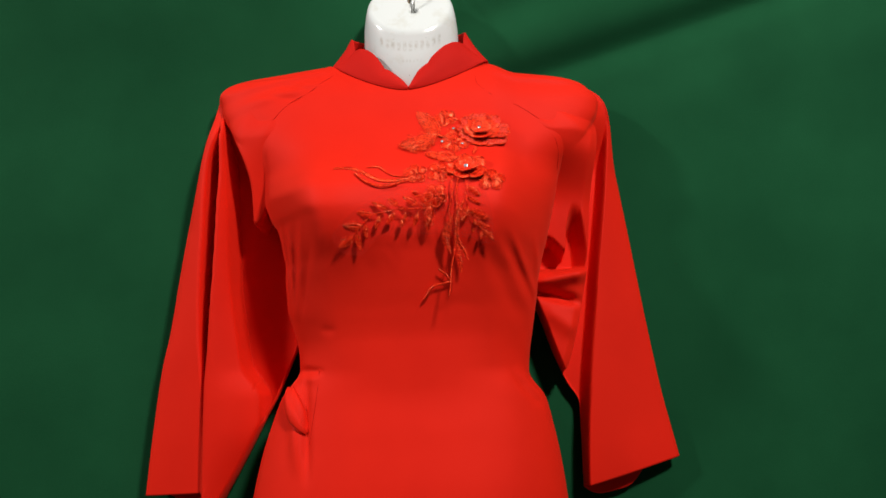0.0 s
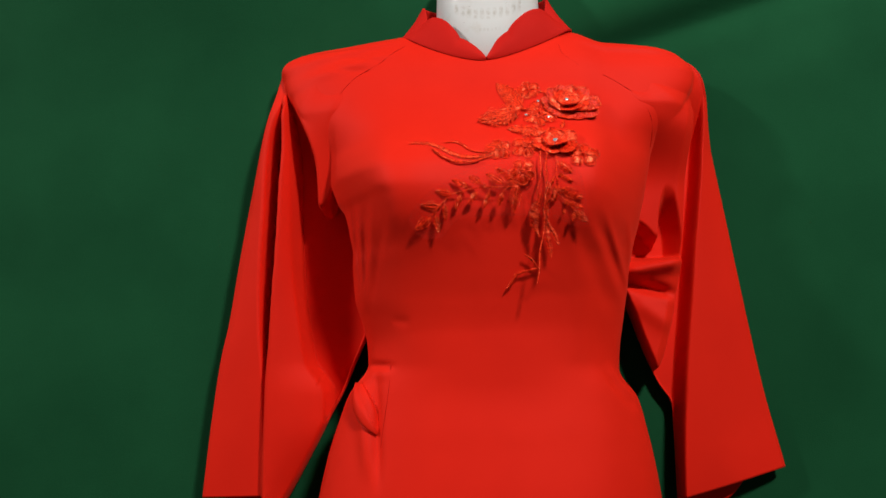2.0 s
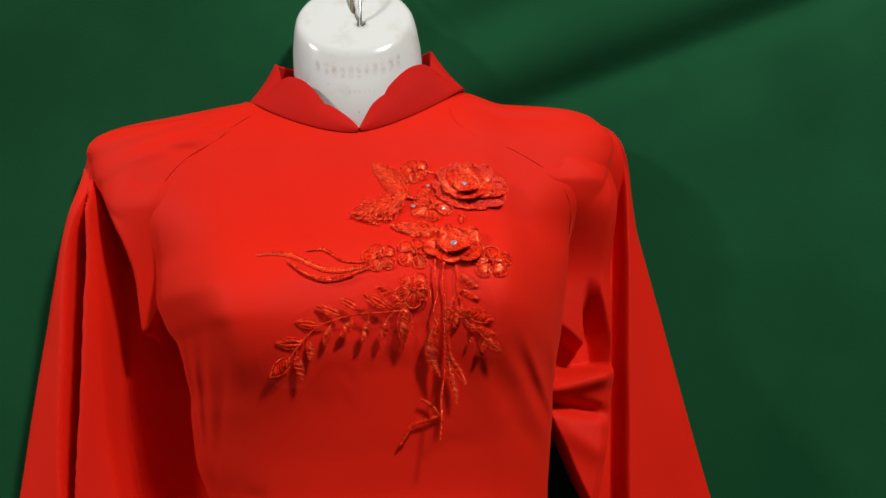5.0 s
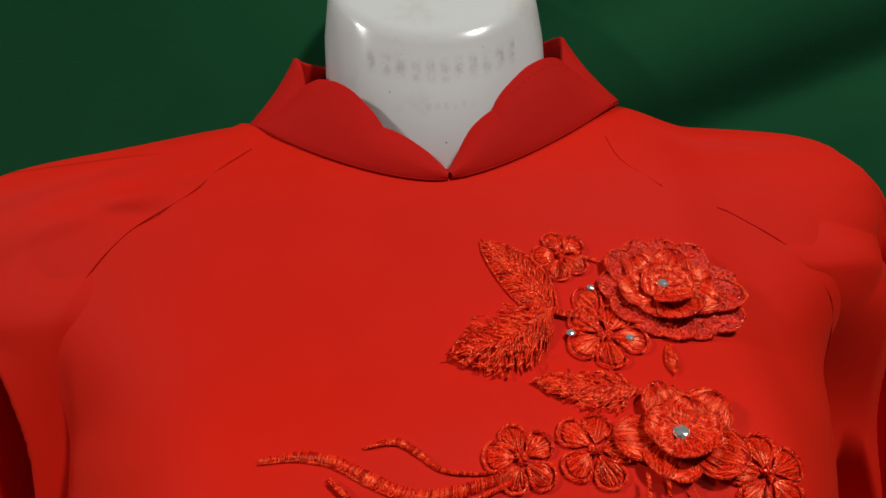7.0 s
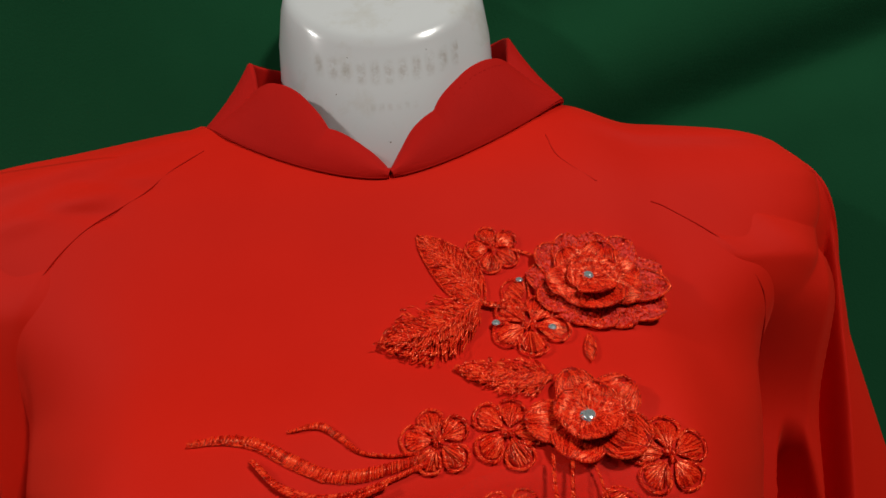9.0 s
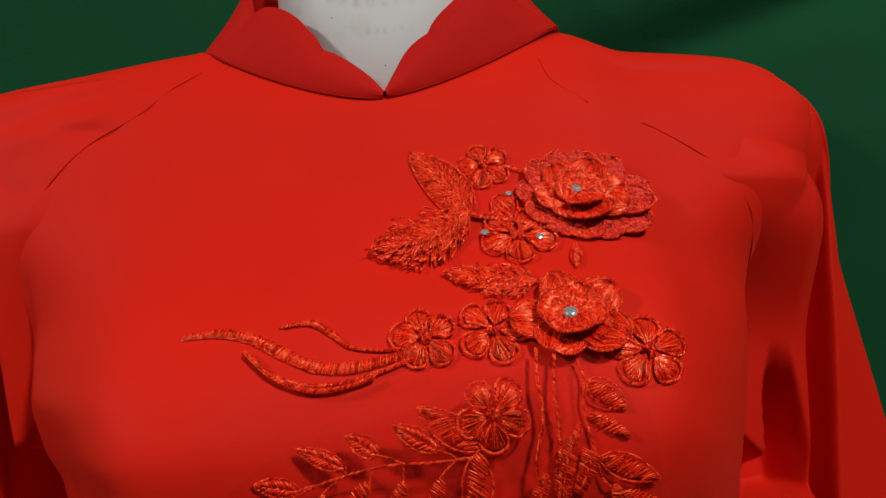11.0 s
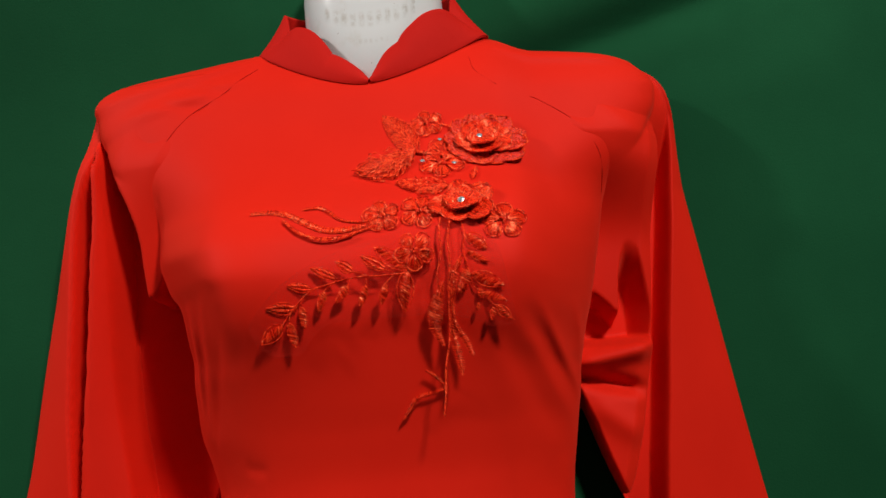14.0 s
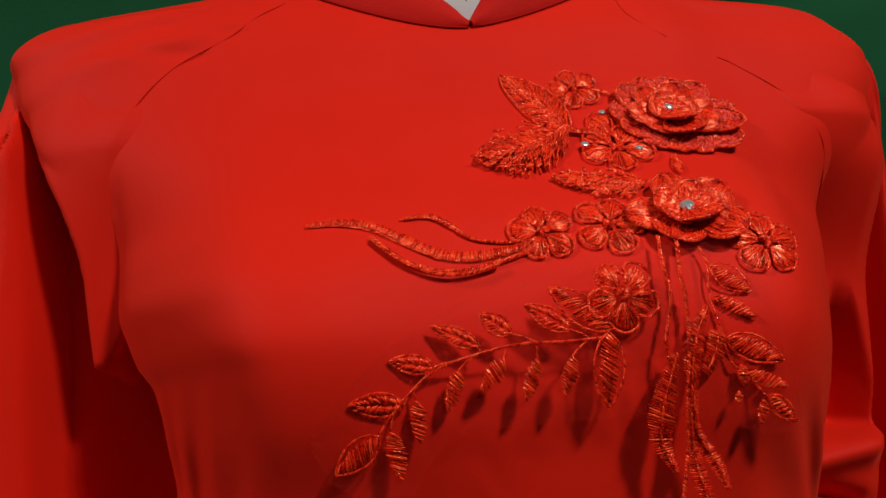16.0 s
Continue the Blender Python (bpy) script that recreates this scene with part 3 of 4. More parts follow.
# ---- the fold of the skirt's side slit, and puckers at the dart ends ----
def make_tuck():
    rings = []
    for i in range(13):
        s = i / 12
        cx, cz = -0.127 + 0.020 * s ** 1.3, 1.199 - 0.044 * s
        half = 0.0078 * math.sin(math.pi * (0.08 + 0.9 * s)) ** 0.7
        ring = []
        for k in range(13):
            f = k / 6 - 1
            x, z = cx + half * f * 0.95, cz + half * f * 0.55
            ring.append(on_front(max(-0.1375, x), z, 0.0003 + 0.0036 * (1 - f * f) ** 0.7 * math.sin(math.pi * (0.1 + 0.85 * s)) + 0.002 * (f < 0)))
        rings.append(ring)
    verts, faces = loft(rings, close=False)
    ob = mesh_object("slit_fold", verts, faces, RED, dress, "puffed fold of cloth at the side slit")
    solid = ob.modifiers.new("thickness", "SOLIDIFY")
    solid.thickness, solid.offset = 0.001, -1.0


make_tuck()


# ---- seams ----
def seam(name, path, radius, lift, mat=None, label="", parent=None):
    pts = [on_front(x, z, lift) for x, z in path]
    return mesh_object(name, *tube(catmull(pts, 8), radius, 6), mat or SEAM, parent or dress, label)


SOFT_SEAM = material("red_seam_thread", (0.52, 0.0095, 0.004), 0.8, Specular_IOR_Level=0.1)
seam("raglan_seam", [(-0.083, 1.545), (-0.095, 1.535), (-0.108, 1.5227), (-0.1325, 1.507), (-0.150, 1.4855), (-0.161, 1.459), (-0.1635, 1.436), (-0.1635, 1.415)], 0.0003, 0.0, SOFT_SEAM, label="fine dark stitched raglan seam")
seam("raglan_seam", [(0.077, 1.540), (0.080, 1.5265), (0.0945, 1.512)], 0.0003, 0.0, SOFT_SEAM, label="fine dark stitched raglan seam")
seam("raglan_seam", [(0.118, 1.501), (0.1255, 1.497), (0.1475, 1.480), (0.162, 1.4605), (0.166, 1.445), (0.1655, 1.430)], 0.00035, 0.0, SOFT_SEAM, label="fine dark stitched raglan seam")
seam("dart", [(-0.0945, 1.219), (-0.0965, 1.195), (-0.1005, 1.165), (-0.1030, 1.145)], 0.0003, 0.0, SOFT_SEAM, label="faint side dart at the waist")


def collar_seam():
    for s in (-1, 1):
        pts = [collar_point(s * (1 + 84 * k / 30), 0.0) + Vector((0, -0.0012, -0.0006)) for k in range(31)]
        mesh_object("collar_seam", *tube(pts, 0.0005, 6), SEAM, dress, "dark seam where the collar joins")
        if s < 0:
            continue
        pts = [collar_point(s * (20 + 56 * k / 60), 0.88) + Vector((0.0006, -0.0013, 0)) for k in range(61)]
        for a in range(2, 58, 3):
            mesh_object("stitch", *tube(pts[a:a + 2], 0.0002, 4), SEAM, dress)


collar_seam()
for path in ([(-0.125, 1.034), (-0.1245, 1.024), (-0.123, 1.013)], [(0.112, 1.023), (0.1125, 1.017), (0.113, 1.011)]):
    seam("dart_end", path, 0.0006, 0.0, SOFT_SEAM, label="puckered end of a sewn dart")

# ---- embroidery: threads laid over the front of the dress ----
def thread_material():
    """Shiny twisted yarn: each stitch has its own tone, broken by the twist; glints and gap shade are in the colour."""
    m = material("red_satin_thread", (0.85, 0.05, 0.02), 0.22, Specular_IOR_Level=1.0)
    island = m.node_tree.nodes.new("ShaderNodeNewGeometry")
    co = node(m, "ShaderNodeTexCoord")
    twist = node(m, "ShaderNodeTexNoise", Scale=1700.0, Detail=1.5, Roughness=0.6)
    link(m, co.outputs["Object"], twist.inputs["Vector"])
    grain = math_node(m, "MULTIPLY", math_node(m, "SUBTRACT", twist.outputs["Fac"], 0.5), 2.6)
    tone = node(m, "ShaderNodeValToRGB")
    # low end paints shaded gaps between strands, high end their orange highlights
    tone.color_ramp.elements[0].color, tone.color_ramp.elements[1].color = (0.38, 0.0040, 0.0015, 1), (1.0, 0.080, 0.020, 1)
    tone.color_ramp.elements.new(0.5).color = (0.92, 0.019, 0.005, 1)
    link(m, math_node(m, "ADD", island.outputs["Random Per Island"], grain, True), tone.inputs["Fac"])
    link(m, tone.outputs["Color"], principled(m).inputs["Base Color"])
    principled(m).inputs["Specular Tint"].default_value = (1.0, 0.30, 0.13, 1)
    bump = node(m, "ShaderNodeBump", Strength=0.5, Distance=0.0003)
    link(m, twist.outputs["Fac"], bump.inputs["Height"])
    link(m, bump.outputs["Normal"], principled(m).inputs["Normal"])
    return m


def net_material():
    """Tulle: fine threads round open holes."""
    m = material("red_tulle_net", (0.70, 0.018, 0.008), 0.7, Specular_IOR_Level=0.3)
    co = node(m, "ShaderNodeTexCoord")
    cells = node(m, "ShaderNodeTexVoronoi", Scale=1500.0)
    cells.feature = "DISTANCE_TO_EDGE"
    link(m, co.outputs["Object"], cells.inputs["Vector"])
    thread = math_node(m, "LESS_THAN", cells.outputs["Distance"], 0.07)
    link(m, math_node(m, "ADD", math_node(m, "MULTIPLY", thread, 0.22), 0.03), principled(m).inputs["Alpha"])
    return m


THREAD = thread_material()
LACE = material("rose_red_lace", (0.62, 0.022, 0.02), 0.45, Specular_IOR_Level=0.5)
mottle(LACE, (0.55, 0.013, 0.010), (0.95, 0.070, 0.052), 900.0, 2.0)
principled(LACE).inputs["Specular Tint"].default_value = (1.0, 0.4, 0.3, 1)
weave(LACE, 700.0, 0.9, 0.0008)
NET = net_material()
GEM = material("faceted_glass_gem", (0.72, 0.82, 0.86), 0.14, 0.75)
PETAL = material("dark_red_petal_cloth", (0.40, 0.008, 0.004), 0.7, Specular_IOR_Level=0.2)
mottle(PETAL, (0.42, 0.007, 0.004), (0.62, 0.013, 0.006), 400.0)

GX, GZ = np.linspace(-0.10, 0.13, 116), np.linspace(1.24, 1.51, 136)
DEPTH = np.array([[front(x, z) for x in GX] for z in GZ])
SLOPE_Z, SLOPE_X = np.gradient(DEPTH, GZ, GX)


def grid_value(table, x, z):
    i = min(max((x - GX[0]) / (GX[1] - GX[0]), 0), len(GX) - 1.001)
    k = min(max((z - GZ[0]) / (GZ[1] - GZ[0]), 0), len(GZ) - 1.001)
    a, b = int(i), int(k)
    i, k = i - a, k - b
    return (table[b, a] * (1 - i) + table[b, a + 1] * i) * (1 - k) + (table[b + 1, a] * (1 - i) + table[b + 1, a + 1] * i) * k


# the net of the spray hangs free from the fullest part of the front, clear of the cloth below it
free_hang = smooth_table([(1.20, 0.7545), (1.285, 0.7505), (1.33, 0.7495), (1.35, 0.7455), (1.37, 0.7425), (1.385, 0.7425), (1.40, 0.7465), (1.43, 0.765)])


nudge = smooth_table([(1.25, 0.003), (1.35, 0.0034), (1.39, 0.0038), (1.41, 0.0032), (1.425, 0.0024), (1.44, 0.0014), (1.466, 0.0010), (1.49, 0.0009)])


def cloth(x, z, lift=0.0):
    """Place and outward normal on the bodice at (x, z) of the embroidery's own plan, which sits a little higher."""
    x, z = x + 0.0036, z + nudge(z) + 0.0016
    n = Vector((grid_value(SLOPE_X, x, z), -1, grid_value(SLOPE_Z, x, z))).normalized()
    return Vector((CX + x, grid_value(DEPTH, x, z), z)) + n * lift, n


def hung(x, z, lift=0.0):
    """Place and outward normal on the free-hanging part of the spray."""
    y = min(grid_value(DEPTH, x, z) - 0.0004, free_hang(z))
    n = Vector((0.0, -1.0, (free_hang(z + 0.004) - free_hang(z - 0.004)) / 0.008)).normalized()
    return Vector((CX + x, y, z)) + n * lift, n


def draped(x, z, lift=0.0):
    """Place and outward normal on the bodice itself."""
    n = Vector((grid_value(SLOPE_X, x, z), -1, grid_value(SLOPE_Z, x, z))).normalized()
    return Vector((CX + x, grid_value(DEPTH, x, z), z)) + n * (lift + 0.003), n


rng = random.Random(7)


class Threads:
    """Gathers satin stitches, each a slim arched strand, into one mesh."""

    def __init__(self, place=cloth):
        self.verts, self.faces, self.place = [], [], place

    def strand(self, p, q, n, width, arch):
        way = q - p
        if way.length < 1e-6:
            return
        n = (n + Vector((rng.gauss(0, 0.27), rng.gauss(0, 0.27), rng.gauss(0, 0.27)))).normalized()
        side = way.cross(n).normalized()
        base = len(self.verts)
        for t, w, h in ((0, 0.45, 0.15), (0.3, 1, 0.9), (0.7, 1, 1.0), (1, 0.45, 0.15)):
            c = p + way * t
            self.verts += [c - side * (width * w / 2), c + n * (arch * h + width * 0.45 * w), c + side * (width * w / 2)]
        for k in range(3):
            a = base + 3 * k
            self.faces += [(a, a + 1, a + 4, a + 3), (a + 1, a + 2, a + 5, a + 4)]

    def on_cloth(self, a, b, width=0.0005, arch=0.0004, lift=0.0004):
        p, n = self.place(*a, lift)
        q, m = self.place(*b, lift)
        self.strand(p, q, (n + m).normalized(), width * rng.uniform(0.8, 1.2), arch * rng.uniform(0.7, 1.3))

    def rope(self, path, width=0.0011, lift=0.0006, pitch=0.0010):
        """A twisted cord along (x, z) points."""
        fine = catmull([Vector((x, 0, z)) for x, z in path], 10)
        left = 0.0
        for a, b in zip(fine, fine[1:]):
            d = b - a
            length = d.length
            if length < 1e-7:
                continue
            d /= length
            e = Vector((-d.z, 0, d.x))
            while left < length:
                c = a + d * left
                s, t = c - d * pitch * 0.75 - e * width * 0.42, c + d * pitch * 0.75 + e * width * 0.42
                self.on_cloth((s.x, s.z), (t.x, t.z), width * 0.55, width * 0.35, lift)
                left += pitch * rng.uniform(0.85, 1.15)
            left -= length

    def band(self, path, widths, lift=0.0008, pitch=0.00042, arch=0.0009):
        """Stitches laid across a curved strip."""
        fine = catmull([Vector((x, 0, z)) for x, z in path], 12)
        total = len(fine) - 1
        left = 0.0
        for k, (a, b) in enumerate(zip(fine, fine[1:])):
            d = b - a
            length = d.length
            if length < 1e-7:
                continue
            d /= length
            e = Vector((-d.z, 0, d.x))
            while left < length:
                f = (k + left / length) / total * (len(widths) - 1)
                i = min(int(f), len(widths) - 2)
                w = (widths[i] + (widths[i + 1] - widths[i]) * (f - i)) * rng.uniform(0.88, 1.1)
                c = a + d * left
                s, t = c - e * w / 2 - d * w * 0.12, c + e * w / 2 + d * w * 0.12
                self.on_cloth((s.x, s.z), (t.x, t.z), 0.00055, arch * rng.uniform(0.7, 1.2), lift)
                left += pitch * rng.uniform(0.8, 1.2)
            left -= length

    def leaf(self, base, tip, width, outline=True, solid=True, gap=0.00042, lift=0.0006, curve=0.0):
        """An almond leaf: slanted satin fill, and a corded outline."""
        b, t = Vector((base[0], 0, base[1])), Vector((tip[0], 0, tip[1]))
        d = t - b
        length = d.length
        d /= length
        e = Vector((-d.z, 0, d.x))

        def at(s, side):
            c = b + d * (length * s) + e * (curve * math.sin(math.pi * s))
            return c + e * (side * width / 2 * math.sin(math.pi * s ** 0.85) ** 0.8)

        inner = 0.72 if outline else 1.0
        s = 0.06
        while s < 0.97:
            if solid:
                p, q = at(max(0.02, s - 0.08 + rng.uniform(-0.03, 0.03)), -inner * rng.uniform(0.75, 1.08)), at(min(0.98, s + 0.08 + rng.uniform(-0.03, 0.03)), inner * rng.uniform(0.75, 1.08))
                self.on_cloth((p.x, p.z), (q.x, q.z), gap * rng.uniform(0.9, 1.5), 0.00055 * rng.uniform(0.5, 1.5), lift)
            else:
                for side in (-1, 1):
                    p, q = at(max(0.02, s + rng.uniform(-0.02, 0.02)), rng.uniform(0.02, 0.2) * side), at(min(0.98, s + rng.uniform(0.08, 0.16)), inner * side * rng.uniform(0.8, 1.15))
                    self.on_cloth((p.x, p.z), (q.x, q.z), gap * 1.05, 0.0006, lift)
            s += gap / length * rng.uniform(0.85, 1.2) * (1.0 if solid else 0.9)
        if outline:
            for side in (-1, 1):
                pts = [at(k / 10, side) for k in range(11)]
                self.rope([(v.x, v.z) for v in pts], 0.0009, lift, 0.0009)
        return self

    def flower(self, centre, radius, turn=0.0, petals=5, squash=1.0, lift=0.0008):
        """A small flat flower: fanned loops of thread with corded rims."""
        for k in range(petals):
            a = turn + 2 * math.pi * k / petals + rng.uniform(-0.06, 0.06)
            r = radius * rng.uniform(0.93, 1.06)
            spread = math.pi / petals * 0.97

            def at(off, reach):
                ang = a + off
                return centre[0] + r * reach * math.cos(ang), centre[1] + r * reach * math.sin(ang) * squash

            for j in range(-12, 13):
                f = j / 12
                reach = 0.95 * math.sqrt(max(0.05, 1 - 0.50 * f * f))
                inner = at(f * spread * 0.55, 0.16 + 0.1 * abs(f))
                outer = at(f * spread * 0.82, reach * rng.uniform(0.93, 1.0))
                self.on_cloth(inner, outer, 0.0007, 0.0009 * rng.uniform(0.4, 1.5), lift)
            rim = [at(-spread * 0.55, 0.32), at(-spread * 0.9, 0.66), at(-spread * 0.62, 0.92), at(0, 1.02), at(spread * 0.62, 0.92), at(spread * 0.9, 0.66), at(spread * 0.55, 0.32)]
            self.rope(rim, 0.0012, lift + 0.0004, 0.0009)
        for j in range(14):
            ang = rng.uniform(0, 6.28)
            self.on_cloth(centre, (centre[0] + 0.2 * radius * math.cos(ang), centre[1] + 0.2 * radius * math.sin(ang)), 0.0006, 0.0012, lift + 0.0006)
        return self

    def mesh(self, name, label="", parent=None):
        return mesh_object(name, self.verts, self.faces, THREAD, parent or embroidery, label)


def make_net(low, high):
    """A sheer patch of net that carries the sprays, between two outlines over x."""
    rings = []
    for k in range(61):
        x = -0.072 + 0.159 * k / 60
        a, b = low(x), high(x)
        rings.append([hung(x, a + (b - a) * j / 24, 0.0003 + 0.0004 * math.sin(1.9 * k + 0.7 * j))[0] for j in range(25)])
    verts, faces = loft(rings, close=False)
    return mesh_object("embroidery", verts, faces, NET, dress, "red satin-stitch flower spray on sheer net")


embroidery = make_net(smooth_table([(-0.072, 1.345), (-0.066, 1.334), (-0.055, 1.329), (-0.043, 1.329), (-0.034, 1.340), (-0.020, 1.3470), (0.030, 1.3470), (0.060, 1.343), (0.075, 1.337), (0.087, 1.338)]),
                      smooth_table([(-0.072, 1.350), (-0.050, 1.372), (-0.020, 1.388), (0.010, 1.396), (0.030, 1.402), (0.068, 1.402), (0.080, 1.385), (0.087, 1.345)]))

# swirling tails
Threads_tail = Threads()
Threads_tail.band([(-0.0747, 1.4133), (-0.0637, 1.4138), (-0.0521, 1.4115), (-0.0409, 1.4049), (-0.0298, 1.3992), (-0.0180, 1.3981), (-0.0057, 1.3999), (0.0048, 1.4020)], [0.0014, 0.0025, 0.0029, 0.0038, 0.0042, 0.0042, 0.0034, 0.0026])
Threads_tail.rope([(-0.0747, 1.4127), (-0.0640, 1.4126), (-0.0530, 1.4098), (-0.0425, 1.4035), (-0.0310, 1.3974)], 0.0009)
Threads_tail.mesh("tail_stitching", "bright satin-stitched curling tail")
Threads_low = Threads()
Threads_low.rope([(-0.0533, 1.4061), (-0.0453, 1.3983), (-0.0343, 1.3935), (-0.0228, 1.3929), (-0.0105, 1.3953), (0.0022, 1.3992)], 0.0019, 0.0012)
Threads_low.rope([(-0.0530, 1.4050), (-0.0450, 1.3970), (-0.0340, 1.3918), (-0.0228, 1.3912), (-0.0105, 1.3940)], 0.0018, 0.0024)
Threads_low.mesh("tail_stitching", "dark corded underside of the curling tail")
Threads_thin = Threads()
Threads_thin.band([(-0.0425, 1.4141), (-0.0330, 1.4152), (-0.0263, 1.4113), (-0.0190, 1.4053), (-0.0092, 1.4030), (0.0009, 1.4028)], [0.0008, 0.0026, 0.0024, 0.0015, 0.0011, 0.0010])
Threads_thin.mesh("tail_stitching", "thin satin-stitched curling tail")

# small flowers: centre, radius, turn, squash
for centre, radius, turn, squash in [((0.0070, 1.4060), 0.0118, 0.5, 0.95), ((0.0812, 1.3950), 0.0136, 0.25, 0.85), ((0.0310, 1.4070), 0.0122, 1.2, 0.95),
                                     ((0.0388, 1.4800), 0.0112, 0.6, 0.95)] :
    Threads().flower(centre, radius, turn, 5, squash).mesh("flower", "small five-petalled stitched flower")
Threads(hung).flower((0.0300, 1.3853), 0.0118, 0.9, 5, 1.0, 0.0014).mesh("flower", "small five-petalled stitched flower")

# feathered leaves: ragged strands sweeping out from a rib, in layers, over a corded outline
def plume(base, tip, width, curve, ragged, veins, high, label, blunt=0.8):
    b, t = Vector(base), Vector(tip)
    d = t - b
    length = d.length
    d /= length
    e = Vector((-d.y, d.x))
    leaf = Threads()

    def at(s, side):
        return b + d * (length * s) + e * (curve * math.sin(math.pi * s) + side * width / 2 * math.sin(math.pi * (0.04 + 0.96 * min(1, s)) ** blunt) ** (0.7 if veins else 0.55))

    for layer in range(3):
        count = int(length / 0.00033)
        for k in range(count):
            s = 0.02 + 0.9 * (k + rng.random()) / count
            side = 1 if k % 2 else -1
            reach = min(1.0, s + rng.uniform(0.08, 0.2))
            far = at(reach, side * rng.uniform(1.0 - ragged, 1.0 + ragged * 0.7) * (1.0, 0.8, 0.5)[layer])
            near = at(s, side * (0.02, 0.25, 0.05)[layer] * rng.random())
            mid = near.lerp(far, 0.5) + d * rng.uniform(-0.0006, 0.0003)
            lift = 0.0006 + high * (0.15, 0.55, 0.8)[layer]
            leaf.on_cloth(tuple(near), tuple(mid), 0.00052, 0.0005, lift + high * 0.4)
            leaf.on_cloth(tuple(mid), tuple(far), 0.00048, 0.0004, lift)
    if veins:
        for side in (-1, 1):
            leaf.rope([tuple(at(k / 10, side * 0.98)) for k in range(11)], 0.0010, 0.0008 + high * 0.3, 0.0008)
    else:
        for k in range(150):
            s, side = rng.uniform(0.1, 1.0), rng.choice((-1, 1)) * rng.uniform(0.3, 1.1)
            p, q = at(s, side), at(s + rng.uniform(0.02, 0.09), side * rng.uniform(0.95, 1.25))
            leaf.on_cloth(tuple(p), tuple(q), 0.0006, 0.0008, 0.0008 + high * rng.uniform(0.0, 1.3))
    leaf.rope([tuple(at(k / 6, 0)) for k in range(7)], 0.0010, 0.0012 + high, 0.0008)
    for k in range(veins):
        s = 0.15 + 0.7 * k / veins
        for side in (-1, 1):
            leaf.rope([tuple(at(s, 0.05 * side)), tuple(at(s + 0.07, 0.5 * side)), tuple(at(s + 0.12, 0.9 * side))], 0.0007, 0.0010 + high * 0.8, 0.0008)
    leaf.mesh("leaf", label)


plume((0.0295, 1.4565), (0.0078, 1.4888), 0.0180, -0.002, 0.08, 6, 0.0006, "large ribbed satin-stitched leaf")
plume((0.0310, 1.4560), (-0.0095, 1.4415), 0.0215, 0.003, 0.25, 0, 0.0030, "bushy feathered leaf of loose red thread", 1.3)
plume((0.0510, 1.4234), (0.0173, 1.4300), 0.0120, 0.001, 0.30, 0, 0.0016, "bushy feathered leaf of loose red thread", 0.7)

# petals and bands that crowd the space between the two roses
Threads().flower((0.0470, 1.4450), 0.0150, 0.95, 5, 0.85, 0.0012).mesh("flower", "stitched flower with two gems between the roses")
Threads().leaf((0.0405, 1.4545), (0.0490, 1.4655), 0.0110, True, True, 0.0004, 0.0012).mesh("leaf", "small satin-stitched leaf under a gem")
arch = Threads()
arch.band([(0.0230, 1.4585), (0.0330, 1.4548), (0.0430, 1.4525), (0.0520, 1.4495)], [0.0012, 0.0026, 0.0026, 0.0014], 0.0020, 0.0004, 0.0008)
arch.mesh("arch_stitching", "curved satin-stitched band between leaf and flower")
arch = Threads()
arch.rope([(0.0480, 1.4785), (0.0560, 1.4740), (0.0585, 1.4670)], 0.0014, 0.0012)
arch.mesh("arch_stitching", "short cord between flower and rose")
arch = Threads()
arch.leaf((0.0660, 1.4290), (0.0690, 1.4400), 0.0040, True, True, 0.0005, 0.0012)
arch.mesh("leaf", "tiny satin-stitched leaf between the roses")

# the leafy branch
branch = Threads(hung)
branch.rope([(0.0258, 1.3726), (0.0097, 1.3722), (0.0005, 1.3726), (-0.0088, 1.3722), (-0.0180, 1.3706), (-0.0271, 1.3685), (-0.0344, 1.3655), (-0.0400, 1.3610), (-0.0456, 1.3554), (-0.0508, 1.3489)], 0.0011, 0.0008)
SATIN = [((0.0117, 1.3676), (0.0083, 1.3550), 0.0058), ((0.0002, 1.3680), (-0.0043, 1.3545), 0.0056), ((-0.0103, 1.3687), (-0.0187, 1.3582), 0.0062), ((-0.0251, 1.3661), (-0.0294, 1.3533), 0.0060), ((-0.0393, 1.3584), (-0.0382, 1.3444), 0.0058), ((-0.0476, 1.3495), (-0.0446, 1.3336), 0.0066)]
UPPER = [((-0.0429, 1.3569), (-0.0597, 1.3582), 0.0074), ((-0.0326, 1.3675), (-0.0466, 1.3705), 0.0058), ((-0.0178, 1.3728), (-0.0326, 1.3802), 0.0056), ((-0.0075, 1.3760), (-0.0170, 1.3829), 0.0064), ((0.0119, 1.3757), (-0.0021, 1.3847), 0.0066)]
for base, tip, width in SATIN + UPPER:
    near = min([(0.0097, 1.3722), (0.0005, 1.3726), (-0.0088, 1.3722), (-0.0180, 1.3706), (-0.0271, 1.3685), (-0.0344, 1.3655), (-0.0400, 1.3610), (-0.0456, 1.3554), (0.0178, 1.3724)], key=lambda p: math.hypot(p[0] - base[0] - 0.004, p[1] - base[1]))
    branch.rope([base, ((near[0] + base[0]) / 2, (near[1] + base[1]) / 2 + 0.0004), near], 0.0008, 0.0007)
branch.mesh("branch", "corded stem of the leafy branch")
for base, tip, width in SATIN:
    Threads(hung).leaf(base, tip, width, outline=False, solid=True, gap=0.0005, lift=0.0012).mesh("leaf", "bright satin-stitched hanging leaf")
